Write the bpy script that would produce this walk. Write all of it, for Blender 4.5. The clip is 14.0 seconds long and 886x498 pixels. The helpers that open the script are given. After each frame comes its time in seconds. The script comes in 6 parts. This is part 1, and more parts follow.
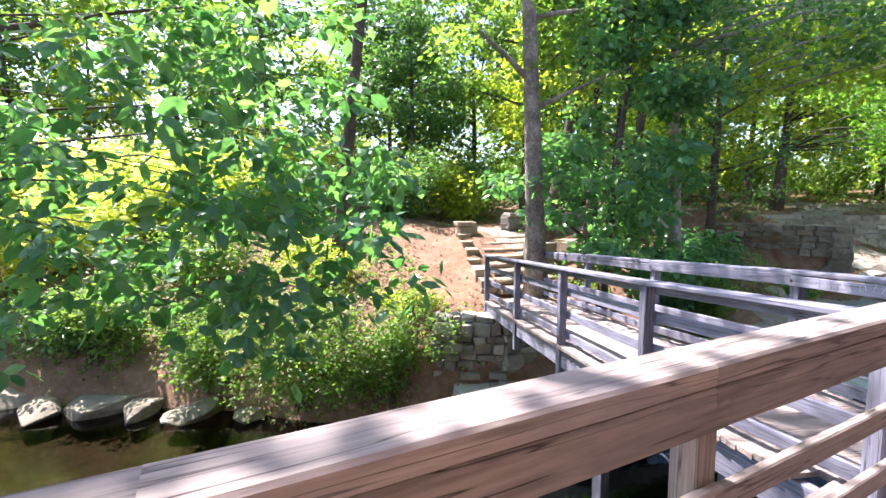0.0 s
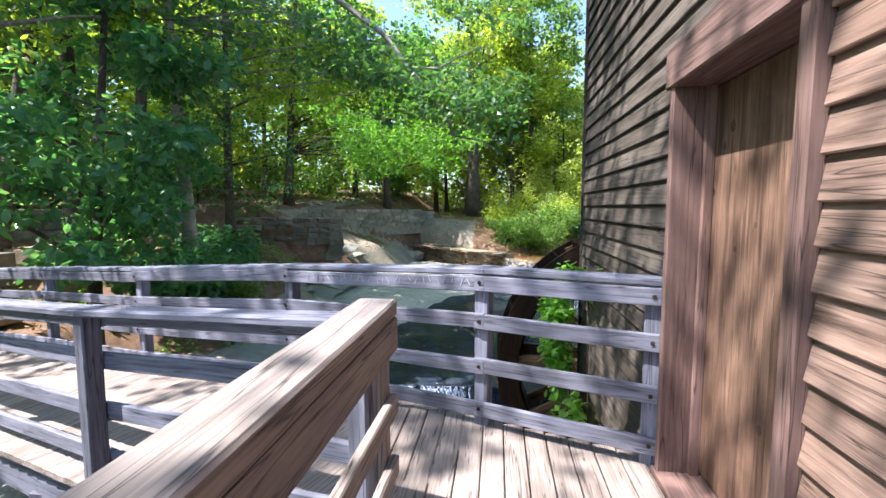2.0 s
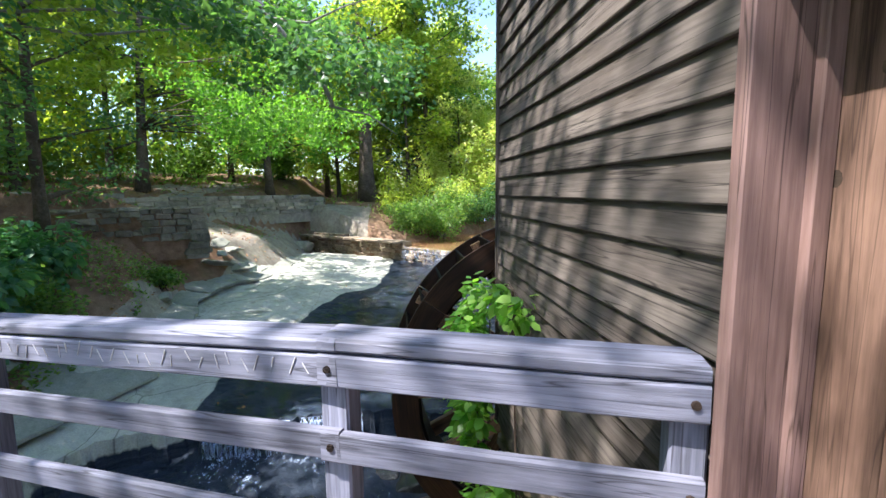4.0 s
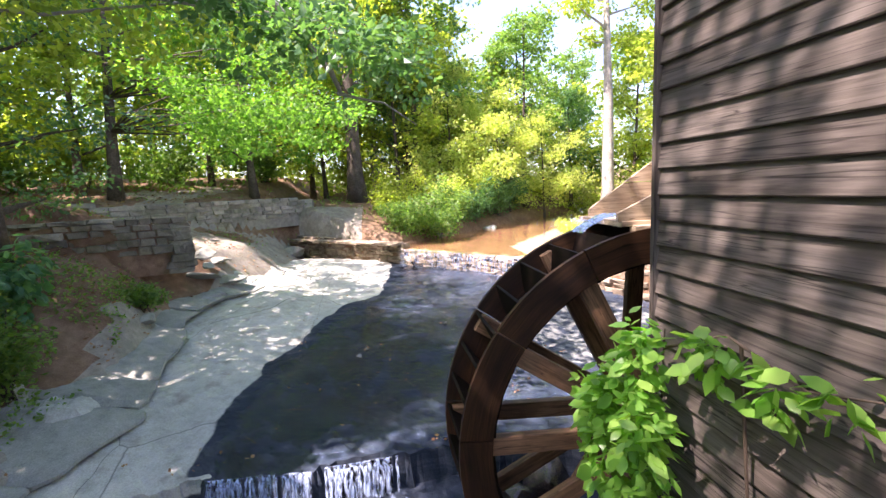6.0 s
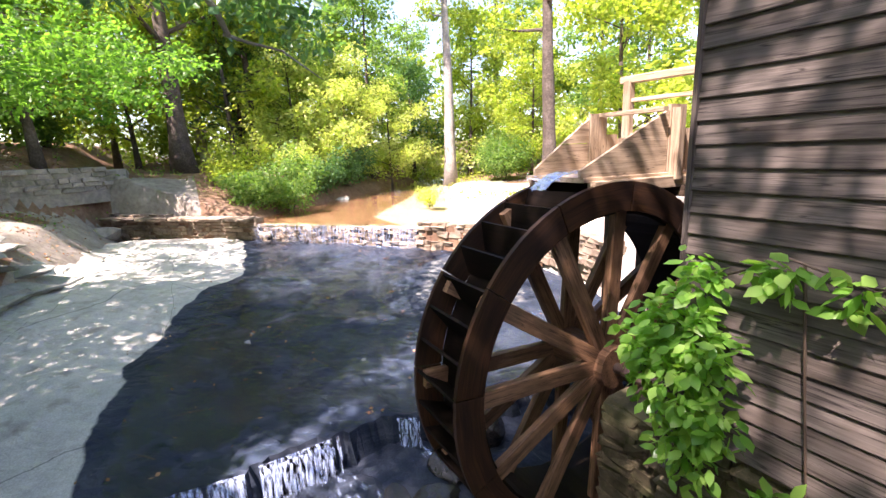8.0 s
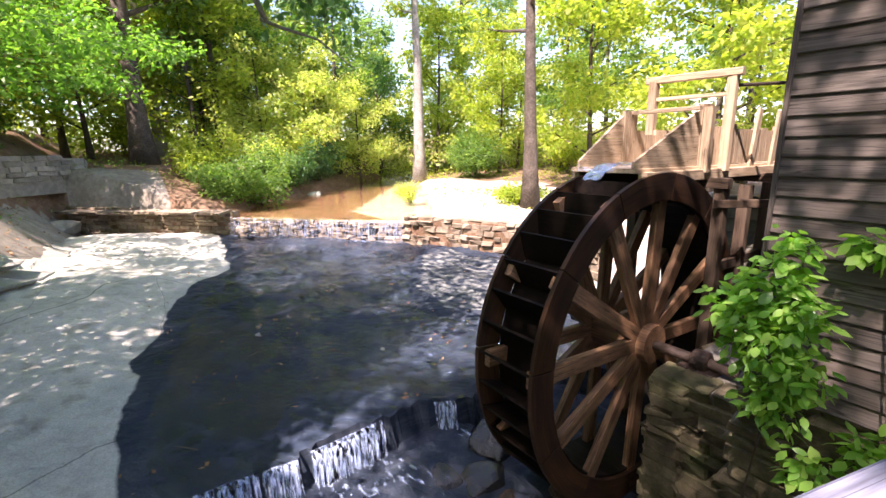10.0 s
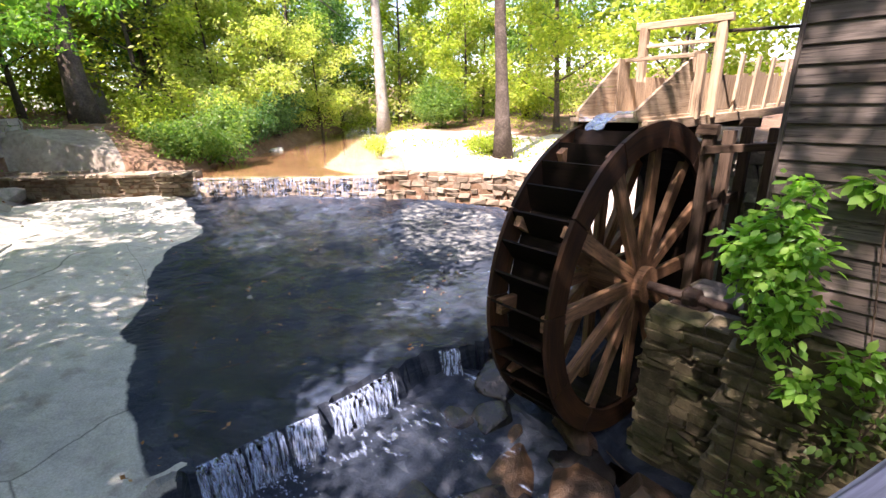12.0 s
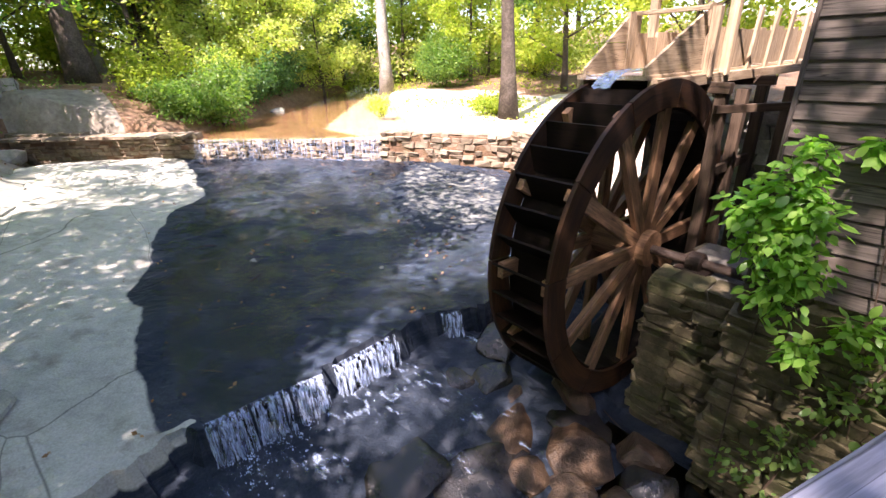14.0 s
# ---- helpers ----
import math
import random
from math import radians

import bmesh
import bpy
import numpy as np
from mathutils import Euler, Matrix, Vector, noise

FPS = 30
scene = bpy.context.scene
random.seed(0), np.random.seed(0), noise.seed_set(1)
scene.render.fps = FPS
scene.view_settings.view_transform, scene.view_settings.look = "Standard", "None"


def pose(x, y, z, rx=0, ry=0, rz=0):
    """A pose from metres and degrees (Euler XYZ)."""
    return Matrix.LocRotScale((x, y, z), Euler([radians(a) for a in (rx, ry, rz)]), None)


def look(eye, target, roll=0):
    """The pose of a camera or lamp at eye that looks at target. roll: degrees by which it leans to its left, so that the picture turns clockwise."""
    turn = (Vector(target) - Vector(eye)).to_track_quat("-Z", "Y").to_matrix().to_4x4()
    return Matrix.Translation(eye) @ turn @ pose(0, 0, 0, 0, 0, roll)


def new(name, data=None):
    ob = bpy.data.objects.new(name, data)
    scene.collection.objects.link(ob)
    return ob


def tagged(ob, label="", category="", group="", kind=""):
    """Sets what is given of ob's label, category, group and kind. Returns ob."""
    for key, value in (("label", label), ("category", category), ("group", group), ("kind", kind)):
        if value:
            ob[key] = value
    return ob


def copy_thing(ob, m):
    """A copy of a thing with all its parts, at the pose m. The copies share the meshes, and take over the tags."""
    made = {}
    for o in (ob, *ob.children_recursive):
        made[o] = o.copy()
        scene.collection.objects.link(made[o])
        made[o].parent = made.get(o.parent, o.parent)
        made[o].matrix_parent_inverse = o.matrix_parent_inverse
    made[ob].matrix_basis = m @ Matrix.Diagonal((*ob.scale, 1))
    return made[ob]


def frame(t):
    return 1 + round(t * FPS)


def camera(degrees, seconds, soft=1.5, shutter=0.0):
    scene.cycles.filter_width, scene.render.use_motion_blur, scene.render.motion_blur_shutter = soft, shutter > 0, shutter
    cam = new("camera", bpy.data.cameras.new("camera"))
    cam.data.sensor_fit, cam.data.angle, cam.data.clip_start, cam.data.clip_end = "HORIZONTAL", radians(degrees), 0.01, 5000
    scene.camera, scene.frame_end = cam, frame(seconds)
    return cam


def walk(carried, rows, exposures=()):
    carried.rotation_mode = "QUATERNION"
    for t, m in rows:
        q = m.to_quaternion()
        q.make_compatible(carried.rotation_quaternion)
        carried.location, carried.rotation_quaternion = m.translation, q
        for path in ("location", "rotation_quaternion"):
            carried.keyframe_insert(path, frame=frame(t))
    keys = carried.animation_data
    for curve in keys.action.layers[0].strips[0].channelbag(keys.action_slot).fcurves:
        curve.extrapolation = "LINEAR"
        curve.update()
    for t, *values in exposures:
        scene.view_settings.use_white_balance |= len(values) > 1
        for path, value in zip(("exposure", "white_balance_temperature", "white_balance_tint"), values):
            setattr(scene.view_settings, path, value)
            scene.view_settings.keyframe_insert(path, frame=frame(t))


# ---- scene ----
cam = camera(89.3, 14.0)
METRES, EYE, TILT, LEAN, TURN = 8.0, 1.43, 0.0, 0.0, -28.8
PATH = [
    (0, (0.225, -0.175, 1.565), (1.167, 1.58, 1.391), 0.3),
    (0.5, (0.468, -0.056, 1.524), (1.792, 1.437, 1.39), -0.1),
    (1, (0.818, 0.056, 1.517), (2.522, 1.094, 1.386), 0.6),
    (1.5, (1.173, 0.192, 1.519), (3.092, 0.735, 1.377), 0.8),
    (2, (1.52, 0.162, 1.497), (3.497, 0.403, 1.314), -0.1),
    (2.5, (1.896, 0.061, 1.523), (3.884, 0.08, 1.312), -0.3),
    (3, (2.298, 0.043, 1.512), (4.281, -0.057, 1.272), -0.3),
    (3.5, (2.69, 0.027, 1.532), (4.666, -0.155, 1.28), -0.2),
    (6, (4.377, 0.746, 1.608), (6.338, 0.466, 1.335), -2.6),
    (6.5, (4.563, 1.082, 1.594), (6.491, 0.668, 1.256), -3.1),
    (7, (4.766, 1.367, 1.547), (6.668, 0.877, 1.167), -4.4),
    (7.5, (4.899, 1.618, 1.527), (6.685, 0.823, 1.104), -2.9),
    (8, (4.949, 1.973, 1.525), (6.656, 1.02, 1.103), -2.0),
    (10.5, (5.447, 3.229, 1.451), (7.0, 2.045, 1.019), -0.7),
    (11, (5.509, 3.362, 1.493), (7.003, 2.107, 1.05), -0.7),
    (11.5, (5.614, 3.518, 1.514), (7.086, 2.286, 0.951), -1.7),
    (12, (5.628, 3.539, 1.517), (7.085, 2.328, 0.875), -2.0),
    (12.5, (5.63, 3.505, 1.515), (7.076, 2.311, 0.819), -2.1),
    (13, (5.631, 3.483, 1.513), (7.069, 2.305, 0.776), -2.3),
    (13.5, (5.635, 3.481, 1.513), (7.067, 2.32, 0.738), -2.2),
    (14, (5.637, 3.481, 1.504), (7.065, 2.328, 0.71), -2.2),
]
walk(cam, [(t, look(eye, target, roll)) for t, eye, target, roll in PATH],
     [(0, 2.24, 6250, 26), (1.0, 1.95, 6250, 17), (2.5, 1.71, 5950, 15), (3.7, 1.76, 5950, 14), (5.8, 2.26, 6500, 33), (8.2, 2.17, 6550, 34), (10.3, 1.95, 6700, 33), (14.0, 2.06, 6650, 31)])

# ---- world, sun ----
world = bpy.data.worlds.new("sky")
scene.world = world
world.use_nodes = True
wn = world.node_tree.nodes
sky = wn.new("ShaderNodeTexSky")
sky.sky_type = "NISHITA"
sky.sun_disc = False
SUN_EL, SUN_AZ = radians(57), (-0.36, 0.933)
sky.sun_elevation = SUN_EL
sky.sun_rotation = math.atan2(SUN_AZ[0], SUN_AZ[1])
world.node_tree.links.new(sky.outputs[0], wn["Background"].inputs[0])
wn["Background"].inputs[1].default_value = 0.125
sun = new("sun", bpy.data.lights.new("sun", "SUN"))
sun.data.energy, sun.data.angle, sun.data.color = 5.0, radians(0.55), (1.0, 0.925, 0.82)
sun_dir = Vector((SUN_AZ[0] * math.cos(SUN_EL), SUN_AZ[1] * math.cos(SUN_EL), math.sin(SUN_EL))).normalized()
sun.matrix_world = look(sun_dir * 60, (0, 0, 0))

# ---- materials ----
def node(nt, kind, **kw):
    n = nt.nodes.new(kind)
    for k, v in kw.items():
        n.inputs[k].default_value = v
    return n


def ramp(nt, fac, stops):
    r = nt.nodes.new("ShaderNodeValToRGB")
    els = r.color_ramp.elements
    while len(els) < len(stops):
        els.new(0.5)
    for e, (p, c) in zip(els, stops):
        e.position, e.color = p, (*c, 1)
    nt.links.new(fac, r.inputs[0])
    return r.outputs[0]


def mix(nt, fac, a, b, mode="MIX"):
    m = nt.nodes.new("ShaderNodeMix")
    m.data_type, m.blend_type = "RGBA", mode
    for sock, v in ((m.inputs[0], fac), (m.inputs[6], a), (m.inputs[7], b)):
        if hasattr(v, "links"):
            nt.links.new(v, sock)
        elif isinstance(v, tuple):
            sock.default_value = (*v, 1)
        else:
            sock.default_value = v
    return m.outputs[2]


def base(name):
    m = bpy.data.materials.new(name)
    m.use_nodes = True
    nt = m.node_tree
    return m, nt, nt.nodes["Principled BSDF"]


def bump(nt, bsdf, height, strength, dist):
    b = node(nt, "ShaderNodeBump", Strength=strength, Distance=dist)
    nt.links.new(height, b.inputs["Height"])
    nt.links.new(b.outputs[0], bsdf.inputs["Normal"])


def wood(name, dark, light, rough=0.75, stain=(0.1, 0.08, 0.06), stain_amt=0.35, bump_s=0.6, scale=1.0, crack_d=0.3, spec=0.25):
    """Weathered sawn wood: grain runs along the first axis of the 'grain' attribute."""
    m, nt, b = base(name)
    at = nt.nodes.new("ShaderNodeAttribute")
    at.attribute_name = "grain"
    oi = nt.nodes.new("ShaderNodeObjectInfo")
    off = nt.nodes.new("ShaderNodeVectorMath")
    off.operation = "MULTIPLY_ADD"
    comb = nt.nodes.new("ShaderNodeCombineXYZ")
    for k in range(3):
        nt.links.new(oi.outputs["Random"], comb.inputs[k])
    nt.links.new(comb.outputs[0], off.inputs[0])
    off.inputs[1].default_value = (37, 11, 23)
    nt.links.new(at.outputs["Vector"], off.inputs[2])
    def noise_tex(sc, detail, vs):
        mp = nt.nodes.new("ShaderNodeMapping")
        mp.inputs["Scale"].default_value = vs
        nt.links.new(off.outputs[0], mp.inputs[0])
        n = node(nt, "ShaderNodeTexNoise", Scale=sc * scale, Detail=detail, Roughness=0.65)
        nt.links.new(mp.outputs[0], n.inputs["Vector"])
        return n.outputs["Fac"]
    fine = noise_tex(60, 5, (0.05, 1, 1))
    mid = noise_tex(14, 4, (0.09, 1, 1))
    blot = noise_tex(3.0, 4, (0.5, 1, 1))
    c1 = ramp(nt, fine, [(0.34, dark), (0.62, light)])
    c2 = ramp(nt, mid, [(0.3, tuple(v * 0.55 for v in dark)), (0.5, light), (0.75, tuple(min(1, v * 1.18) for v in light))])
    c = mix(nt, 0.5, c1, c2)
    crack = ramp(nt, noise_tex(17, 2, (0.035, 1, 1)), [(0.485, (1, 1, 1)), (0.5, (crack_d,) * 3), (0.515, (1, 1, 1))])
    c = mix(nt, 1.0, c, crack, "MULTIPLY")
    sfac = ramp(nt, blot, [(0.42, (0, 0, 0)), (0.7, (stain_amt,) * 3)])
    c = mix(nt, sfac, c, stain)
    var = node(nt, "ShaderNodeMapRange")
    var.inputs["To Min"].default_value, var.inputs["To Max"].default_value = 0.78, 1.18
    nt.links.new(oi.outputs["Random"], var.inputs[0])
    hs = node(nt, "ShaderNodeHueSaturation")
    nt.links.new(var.outputs[0], hs.inputs["Value"])
    nt.links.new(c, hs.inputs["Color"])
    nt.links.new(hs.outputs[0], b.inputs["Base Color"])
    b.inputs["Roughness"].default_value = rough
    b.inputs["Specular IOR Level"].default_value = spec
    hgt = mix(nt, 0.5, fine, mid)
    bump(nt, b, hgt, bump_s, 0.004)
    return m


def stone(name, cols, rough=0.9, scale=1.0, bump_s=0.6, moss=0.0, vary=True, spec=0.3, dist=0.03):
    m, nt, b = base(name)
    tc = nt.nodes.new("ShaderNodeNewGeometry")
    def nz(sc, det=5):
        n = node(nt, "ShaderNodeTexNoise", Scale=sc * scale, Detail=det, Roughness=0.62)
        nt.links.new(tc.outputs["Position"], n.inputs["Vector"])
        return n.outputs["Fac"]
    big, mid, fine = nz(0.9), nz(5), nz(42, 3)
    c = ramp(nt, mix(nt, 0.5, big, mid), [(0.3 + 0.4 * k / (len(cols) - 1), col) for k, col in enumerate(cols)])
    c = mix(nt, 0.55, c, ramp(nt, fine, [(0.3, (0.55,) * 3), (0.7, (1.25,) * 3)]), "MULTIPLY")
    if moss:
        c = mix(nt, ramp(nt, nz(1.7), [(0.5, (0, 0, 0)), (0.68, (moss,) * 3)]), c, (0.06, 0.085, 0.025))
    if vary:
        oi = nt.nodes.new("ShaderNodeObjectInfo")
        var = node(nt, "ShaderNodeMapRange")
        var.inputs["To Min"].default_value, var.inputs["To Max"].default_value = 0.65, 1.25
        nt.links.new(oi.outputs["Random"], var.inputs[0])
        hs = node(nt, "ShaderNodeHueSaturation")
        nt.links.new(var.outputs[0], hs.inputs["Value"])
        nt.links.new(c, hs.inputs["Color"])
        c = hs.outputs[0]
    nt.links.new(c, b.inputs["Base Color"])
    b.inputs["Roughness"].default_value = rough
    b.inputs["Specular IOR Level"].default_value = spec
    bump(nt, b, mix(nt, 0.6, fine, mid), bump_s, dist)
    return m


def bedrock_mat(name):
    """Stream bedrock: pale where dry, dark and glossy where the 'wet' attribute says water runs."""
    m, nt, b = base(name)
    tc = nt.nodes.new("ShaderNodeNewGeometry")
    def nz(sc, det=5, v=(1, 1, 1)):
        mp = nt.nodes.new("ShaderNodeMapping")
        mp.inputs["Scale"].default_value = v
        nt.links.new(tc.outputs["Position"], mp.inputs[0])
        n = node(nt, "ShaderNodeTexNoise", Scale=sc, Detail=det, Roughness=0.62)
        nt.links.new(mp.outputs[0], n.inputs["Vector"])
        return n.outputs["Fac"]
    big, mid, fine, strat = nz(0.7), nz(4), nz(38, 3), nz(1.2, 6, (1, 1, 14))
    dry = ramp(nt, mix(nt, 0.5, big, mid), [(0.3, (0.33, 0.335, 0.295)), (0.5, (0.44, 0.445, 0.39)), (0.7, (0.54, 0.53, 0.46))])
    dry = mix(nt, 0.5, dry, ramp(nt, fine, [(0.3, (0.6,) * 3), (0.7, (1.2,) * 3)]), "MULTIPLY")
    dry = mix(nt, ramp(nt, nz(2.1), [(0.52, (0, 0, 0)), (0.7, (0.5,) * 3)]), dry, (0.13, 0.10, 0.07))
    # Dark from wetness; the blue in these tones stands in for mirrored sky
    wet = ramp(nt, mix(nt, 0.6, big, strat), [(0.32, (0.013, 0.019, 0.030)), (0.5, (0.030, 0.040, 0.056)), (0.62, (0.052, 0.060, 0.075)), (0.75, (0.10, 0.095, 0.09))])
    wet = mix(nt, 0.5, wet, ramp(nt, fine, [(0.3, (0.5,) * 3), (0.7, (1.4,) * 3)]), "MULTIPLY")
    vor = node(nt, "ShaderNodeTexVoronoi", Scale=0.36)
    vor.feature = "DISTANCE_TO_EDGE"
    warp = node(nt, "ShaderNodeTexNoise", Scale=0.4, Detail=2.5)
    nt.links.new(tc.outputs["Position"], warp.inputs["Vector"])
    wv = nt.nodes.new("ShaderNodeVectorMath")
    wv.operation = "MULTIPLY_ADD"
    nt.links.new(warp.outputs["Color"], wv.inputs[0])
    wv.inputs[1].default_value = (0.9, 0.9, 0)
    fl = nt.nodes.new("ShaderNodeVectorMath")
    fl.operation = "MULTIPLY"
    nt.links.new(tc.outputs["Position"], fl.inputs[0])
    fl.inputs[1].default_value = (0.35, 1.5, 0.0)
    nt.links.new(fl.outputs[0], wv.inputs[2])
    nt.links.new(wv.outputs[0], vor.inputs["Vector"])
    cr = ramp(nt, vor.outputs["Distance"], [(0.0, (0.4,) * 3), (0.002, (0.65,) * 3), (0.004, (1, 1, 1))])
    dry = mix(nt, 1.0, dry, cr, "MULTIPLY")
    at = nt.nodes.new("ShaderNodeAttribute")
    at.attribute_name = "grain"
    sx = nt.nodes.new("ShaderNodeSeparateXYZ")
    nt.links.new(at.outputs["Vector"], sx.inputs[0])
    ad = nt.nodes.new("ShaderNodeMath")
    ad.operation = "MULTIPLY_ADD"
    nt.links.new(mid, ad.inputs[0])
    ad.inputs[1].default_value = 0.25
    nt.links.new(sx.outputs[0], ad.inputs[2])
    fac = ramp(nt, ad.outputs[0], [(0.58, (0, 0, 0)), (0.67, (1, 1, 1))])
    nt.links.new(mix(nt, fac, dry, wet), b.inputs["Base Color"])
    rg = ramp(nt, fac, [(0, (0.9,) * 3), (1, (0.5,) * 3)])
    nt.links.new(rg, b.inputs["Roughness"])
    b.inputs["Specular IOR Level"].default_value = 0.06
    bump(nt, b, mix(nt, 0.5, mix(nt, 0.5, fine, mid), strat), 0.55, 0.05)
    return m


def leafy(name, cols, trans=0.45, rough=0.42):
    m, nt, b = base(name)
    g = nt.nodes.new("ShaderNodeNewGeometry")
    c = ramp(nt, g.outputs["Random Per Island"], [(k / (len(cols) - 1), col) for k, col in enumerate(cols)])
    nt.links.new(c, b.inputs["Base Color"])
    b.inputs["Roughness"].default_value = rough
    b.inputs["Specular IOR Level"].default_value = 0.35
    t = nt.nodes.new("ShaderNodeBsdfTranslucent")
    tcol = mix(nt, 1.0, c, (2.0, 2.2, 0.8), "MULTIPLY")
    nt.links.new(tcol, t.inputs["Color"])
    ms = nt.nodes.new("ShaderNodeMixShader")
    ms.inputs[0].default_value = trans
    nt.links.new(b.outputs[0], ms.inputs[1])
    nt.links.new(t.outputs[0], ms.inputs[2])
    nt.links.new(ms.outputs[0], nt.nodes["Material Output"].inputs[0])
    return m


def water(name, tint, rough, wave, strength, depth=0.05, stretch=1.0):
    m, nt, b = base(name)
    b.inputs["Base Color"].default_value = (*tint, 1)
    b.inputs["Transmission Weight"].default_value = 1.0
    b.inputs["IOR"].default_value = 1.33
    b.inputs["Roughness"].default_value = rough
    g = nt.nodes.new("ShaderNodeNewGeometry")
    mp = nt.nodes.new("ShaderNodeMapping")
    mp.inputs["Scale"].default_value = (stretch, 1, 1)
    mp.inputs["Rotation"].default_value = (0, 0, 0.35)
    nt.links.new(g.outputs["Position"], mp.inputs[0])
    n1 = node(nt, "ShaderNodeTexNoise", Scale=wave, Detail=4.0, Roughness=0.55, Distortion=0.6)
    nt.links.new(mp.outputs[0], n1.inputs["Vector"])
    bump(nt, b, n1.outputs["Fac"], strength, depth)
    return m


def foam(name, lo, hi, stretch=(26, 26, 2.6)):
    """Broken white water: streaks along the fall, clear between them."""
    m, nt, b = base(name)
    b.inputs["Base Color"].default_value = (0.48, 0.60, 0.82, 1)
    b.inputs["Roughness"].default_value = 0.25
    g = nt.nodes.new("ShaderNodeNewGeometry")
    mp = nt.nodes.new("ShaderNodeMapping")
    mp.inputs["Scale"].default_value = stretch
    nt.links.new(g.outputs["Position"], mp.inputs[0])
    n1 = node(nt, "ShaderNodeTexNoise", Scale=1.0, Detail=4.0, Roughness=0.6)
    nt.links.new(mp.outputs[0], n1.inputs["Vector"])
    a = ramp(nt, n1.outputs["Fac"], [(lo, (0, 0, 0)), (hi, (1, 1, 1))])
    nt.links.new(a, b.inputs["Alpha"])
    return m


M_RAIL = wood("weathered_grey_wood", (0.06, 0.065, 0.088), (0.25, 0.26, 0.335), 0.75, (0.085, 0.085, 0.10), 0.6, 0.9)
M_CAP = wood("weathered_brown_grey_wood", (0.13, 0.108, 0.094), (0.35, 0.305, 0.275), 0.8, (0.17, 0.155, 0.165), 0.75, 1.0, crack_d=0.15)
M_DECK = wood("deck_wood", (0.16, 0.13, 0.115), (0.38, 0.325, 0.295), 0.8, (0.12, 0.09, 0.075), 0.5)
M_CLAP = wood("clapboard_wood", (0.017, 0.0145, 0.012), (0.142, 0.121, 0.103), 0.85, (0.065, 0.048, 0.036), 0.6, crack_d=0.2)
M_CLAP_RED = wood("reddish_clapboard_wood", (0.055, 0.034, 0.027), (0.34, 0.235, 0.19), 0.8, (0.14, 0.08, 0.055), 0.5, 1.0, crack_d=0.2)
M_DOOR = wood("door_wood", (0.042, 0.025, 0.018), (0.27, 0.168, 0.12), 0.6, (0.06, 0.032, 0.022), 0.8, crack_d=0.5)
M_FRAME = wood("frame_wood", (0.085, 0.050, 0.046), (0.27, 0.175, 0.155), 0.7, (0.12, 0.07, 0.05), 0.5)
# Dark blotches on the rim boards stand in for dappled shade
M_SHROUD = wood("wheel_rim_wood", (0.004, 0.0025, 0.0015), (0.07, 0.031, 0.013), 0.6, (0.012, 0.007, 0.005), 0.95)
# Wet wood taken to near black to hold the shade inside the rim
M_WHEEL = wood("wet_shaded_wheel_wood", (0.003, 0.002, 0.002), (0.013, 0.008, 0.005), 0.7, (0.007, 0.005, 0.004), 0.7, spec=0.12)
M_SPOKE = wood("spoke_wood", (0.026, 0.014, 0.008), (0.33, 0.185, 0.10), 0.6, (0.05, 0.028, 0.016), 0.7)
M_FLUME = wood("flume_wood", (0.21, 0.145, 0.09), (0.52, 0.405, 0.28), 0.75, (0.2, 0.13, 0.07), 0.45)
M_POST = wood("old_post_wood", (0.025, 0.017, 0.012), (0.10, 0.068, 0.046), 0.8)
M_STONE = stone("wall_stone", [(0.12, 0.115, 0.10), (0.24, 0.225, 0.195), (0.36, 0.33, 0.28)], moss=0.35)
M_WARM = stone("warm_wall_stone", [(0.16, 0.12, 0.085), (0.30, 0.235, 0.17), (0.42, 0.35, 0.27)], moss=0.25)
M_OLD = stone("old_wall_stone", [(0.09, 0.08, 0.06), (0.20, 0.18, 0.14), (0.34, 0.30, 0.24)], moss=0.45)
M_MOSS = stone("mossy_dark_stone", [(0.03, 0.025, 0.014), (0.105, 0.088, 0.050), (0.25, 0.205, 0.13)], moss=0.6)
M_DRY = stone("dry_slab", [(0.17, 0.175, 0.155), (0.27, 0.275, 0.24), (0.36, 0.355, 0.31)], vary=False, moss=0.1, bump_s=0.45)
M_WET = stone("wet_bedrock", [(0.008, 0.008, 0.009), (0.018, 0.017, 0.017), (0.045, 0.036, 0.028)], rough=0.25, vary=False, bump_s=0.5, spec=0.6, dist=0.05)
M_RUST = stone("brown_wet_rock", [(0.012, 0.008, 0.005), (0.05, 0.031, 0.018), (0.16, 0.10, 0.06)], rough=0.4, vary=False, bump_s=0.8, spec=0.4, dist=0.05)
M_BED = bedrock_mat("bedrock_stone")
M_GROUND = stone("leaf_litter", [(0.10, 0.055, 0.032), (0.20, 0.12, 0.075), (0.32, 0.21, 0.14)], vary=False, moss=0.3, bump_s=1.0, dist=0.06)
M_SAND = stone("pale_path", [(0.33, 0.29, 0.24), (0.46, 0.42, 0.36), (0.58, 0.54, 0.47)], vary=False, bump_s=0.5)
M_TRACK = stone("trodden_path", [(0.15, 0.125, 0.10), (0.26, 0.23, 0.19), (0.38, 0.345, 0.295)], vary=False, bump_s=0.7, moss=0.2)
M_MOTTLE = stone("mottled_bark", [(0.06, 0.05, 0.042), (0.21, 0.185, 0.155), (0.50, 0.46, 0.41)], vary=False, scale=3.0, bump_s=1.0)
M_BARK = stone("bark", [(0.035, 0.027, 0.021), (0.085, 0.068, 0.053), (0.18, 0.15, 0.125)], vary=False, scale=2.4, bump_s=1.0)
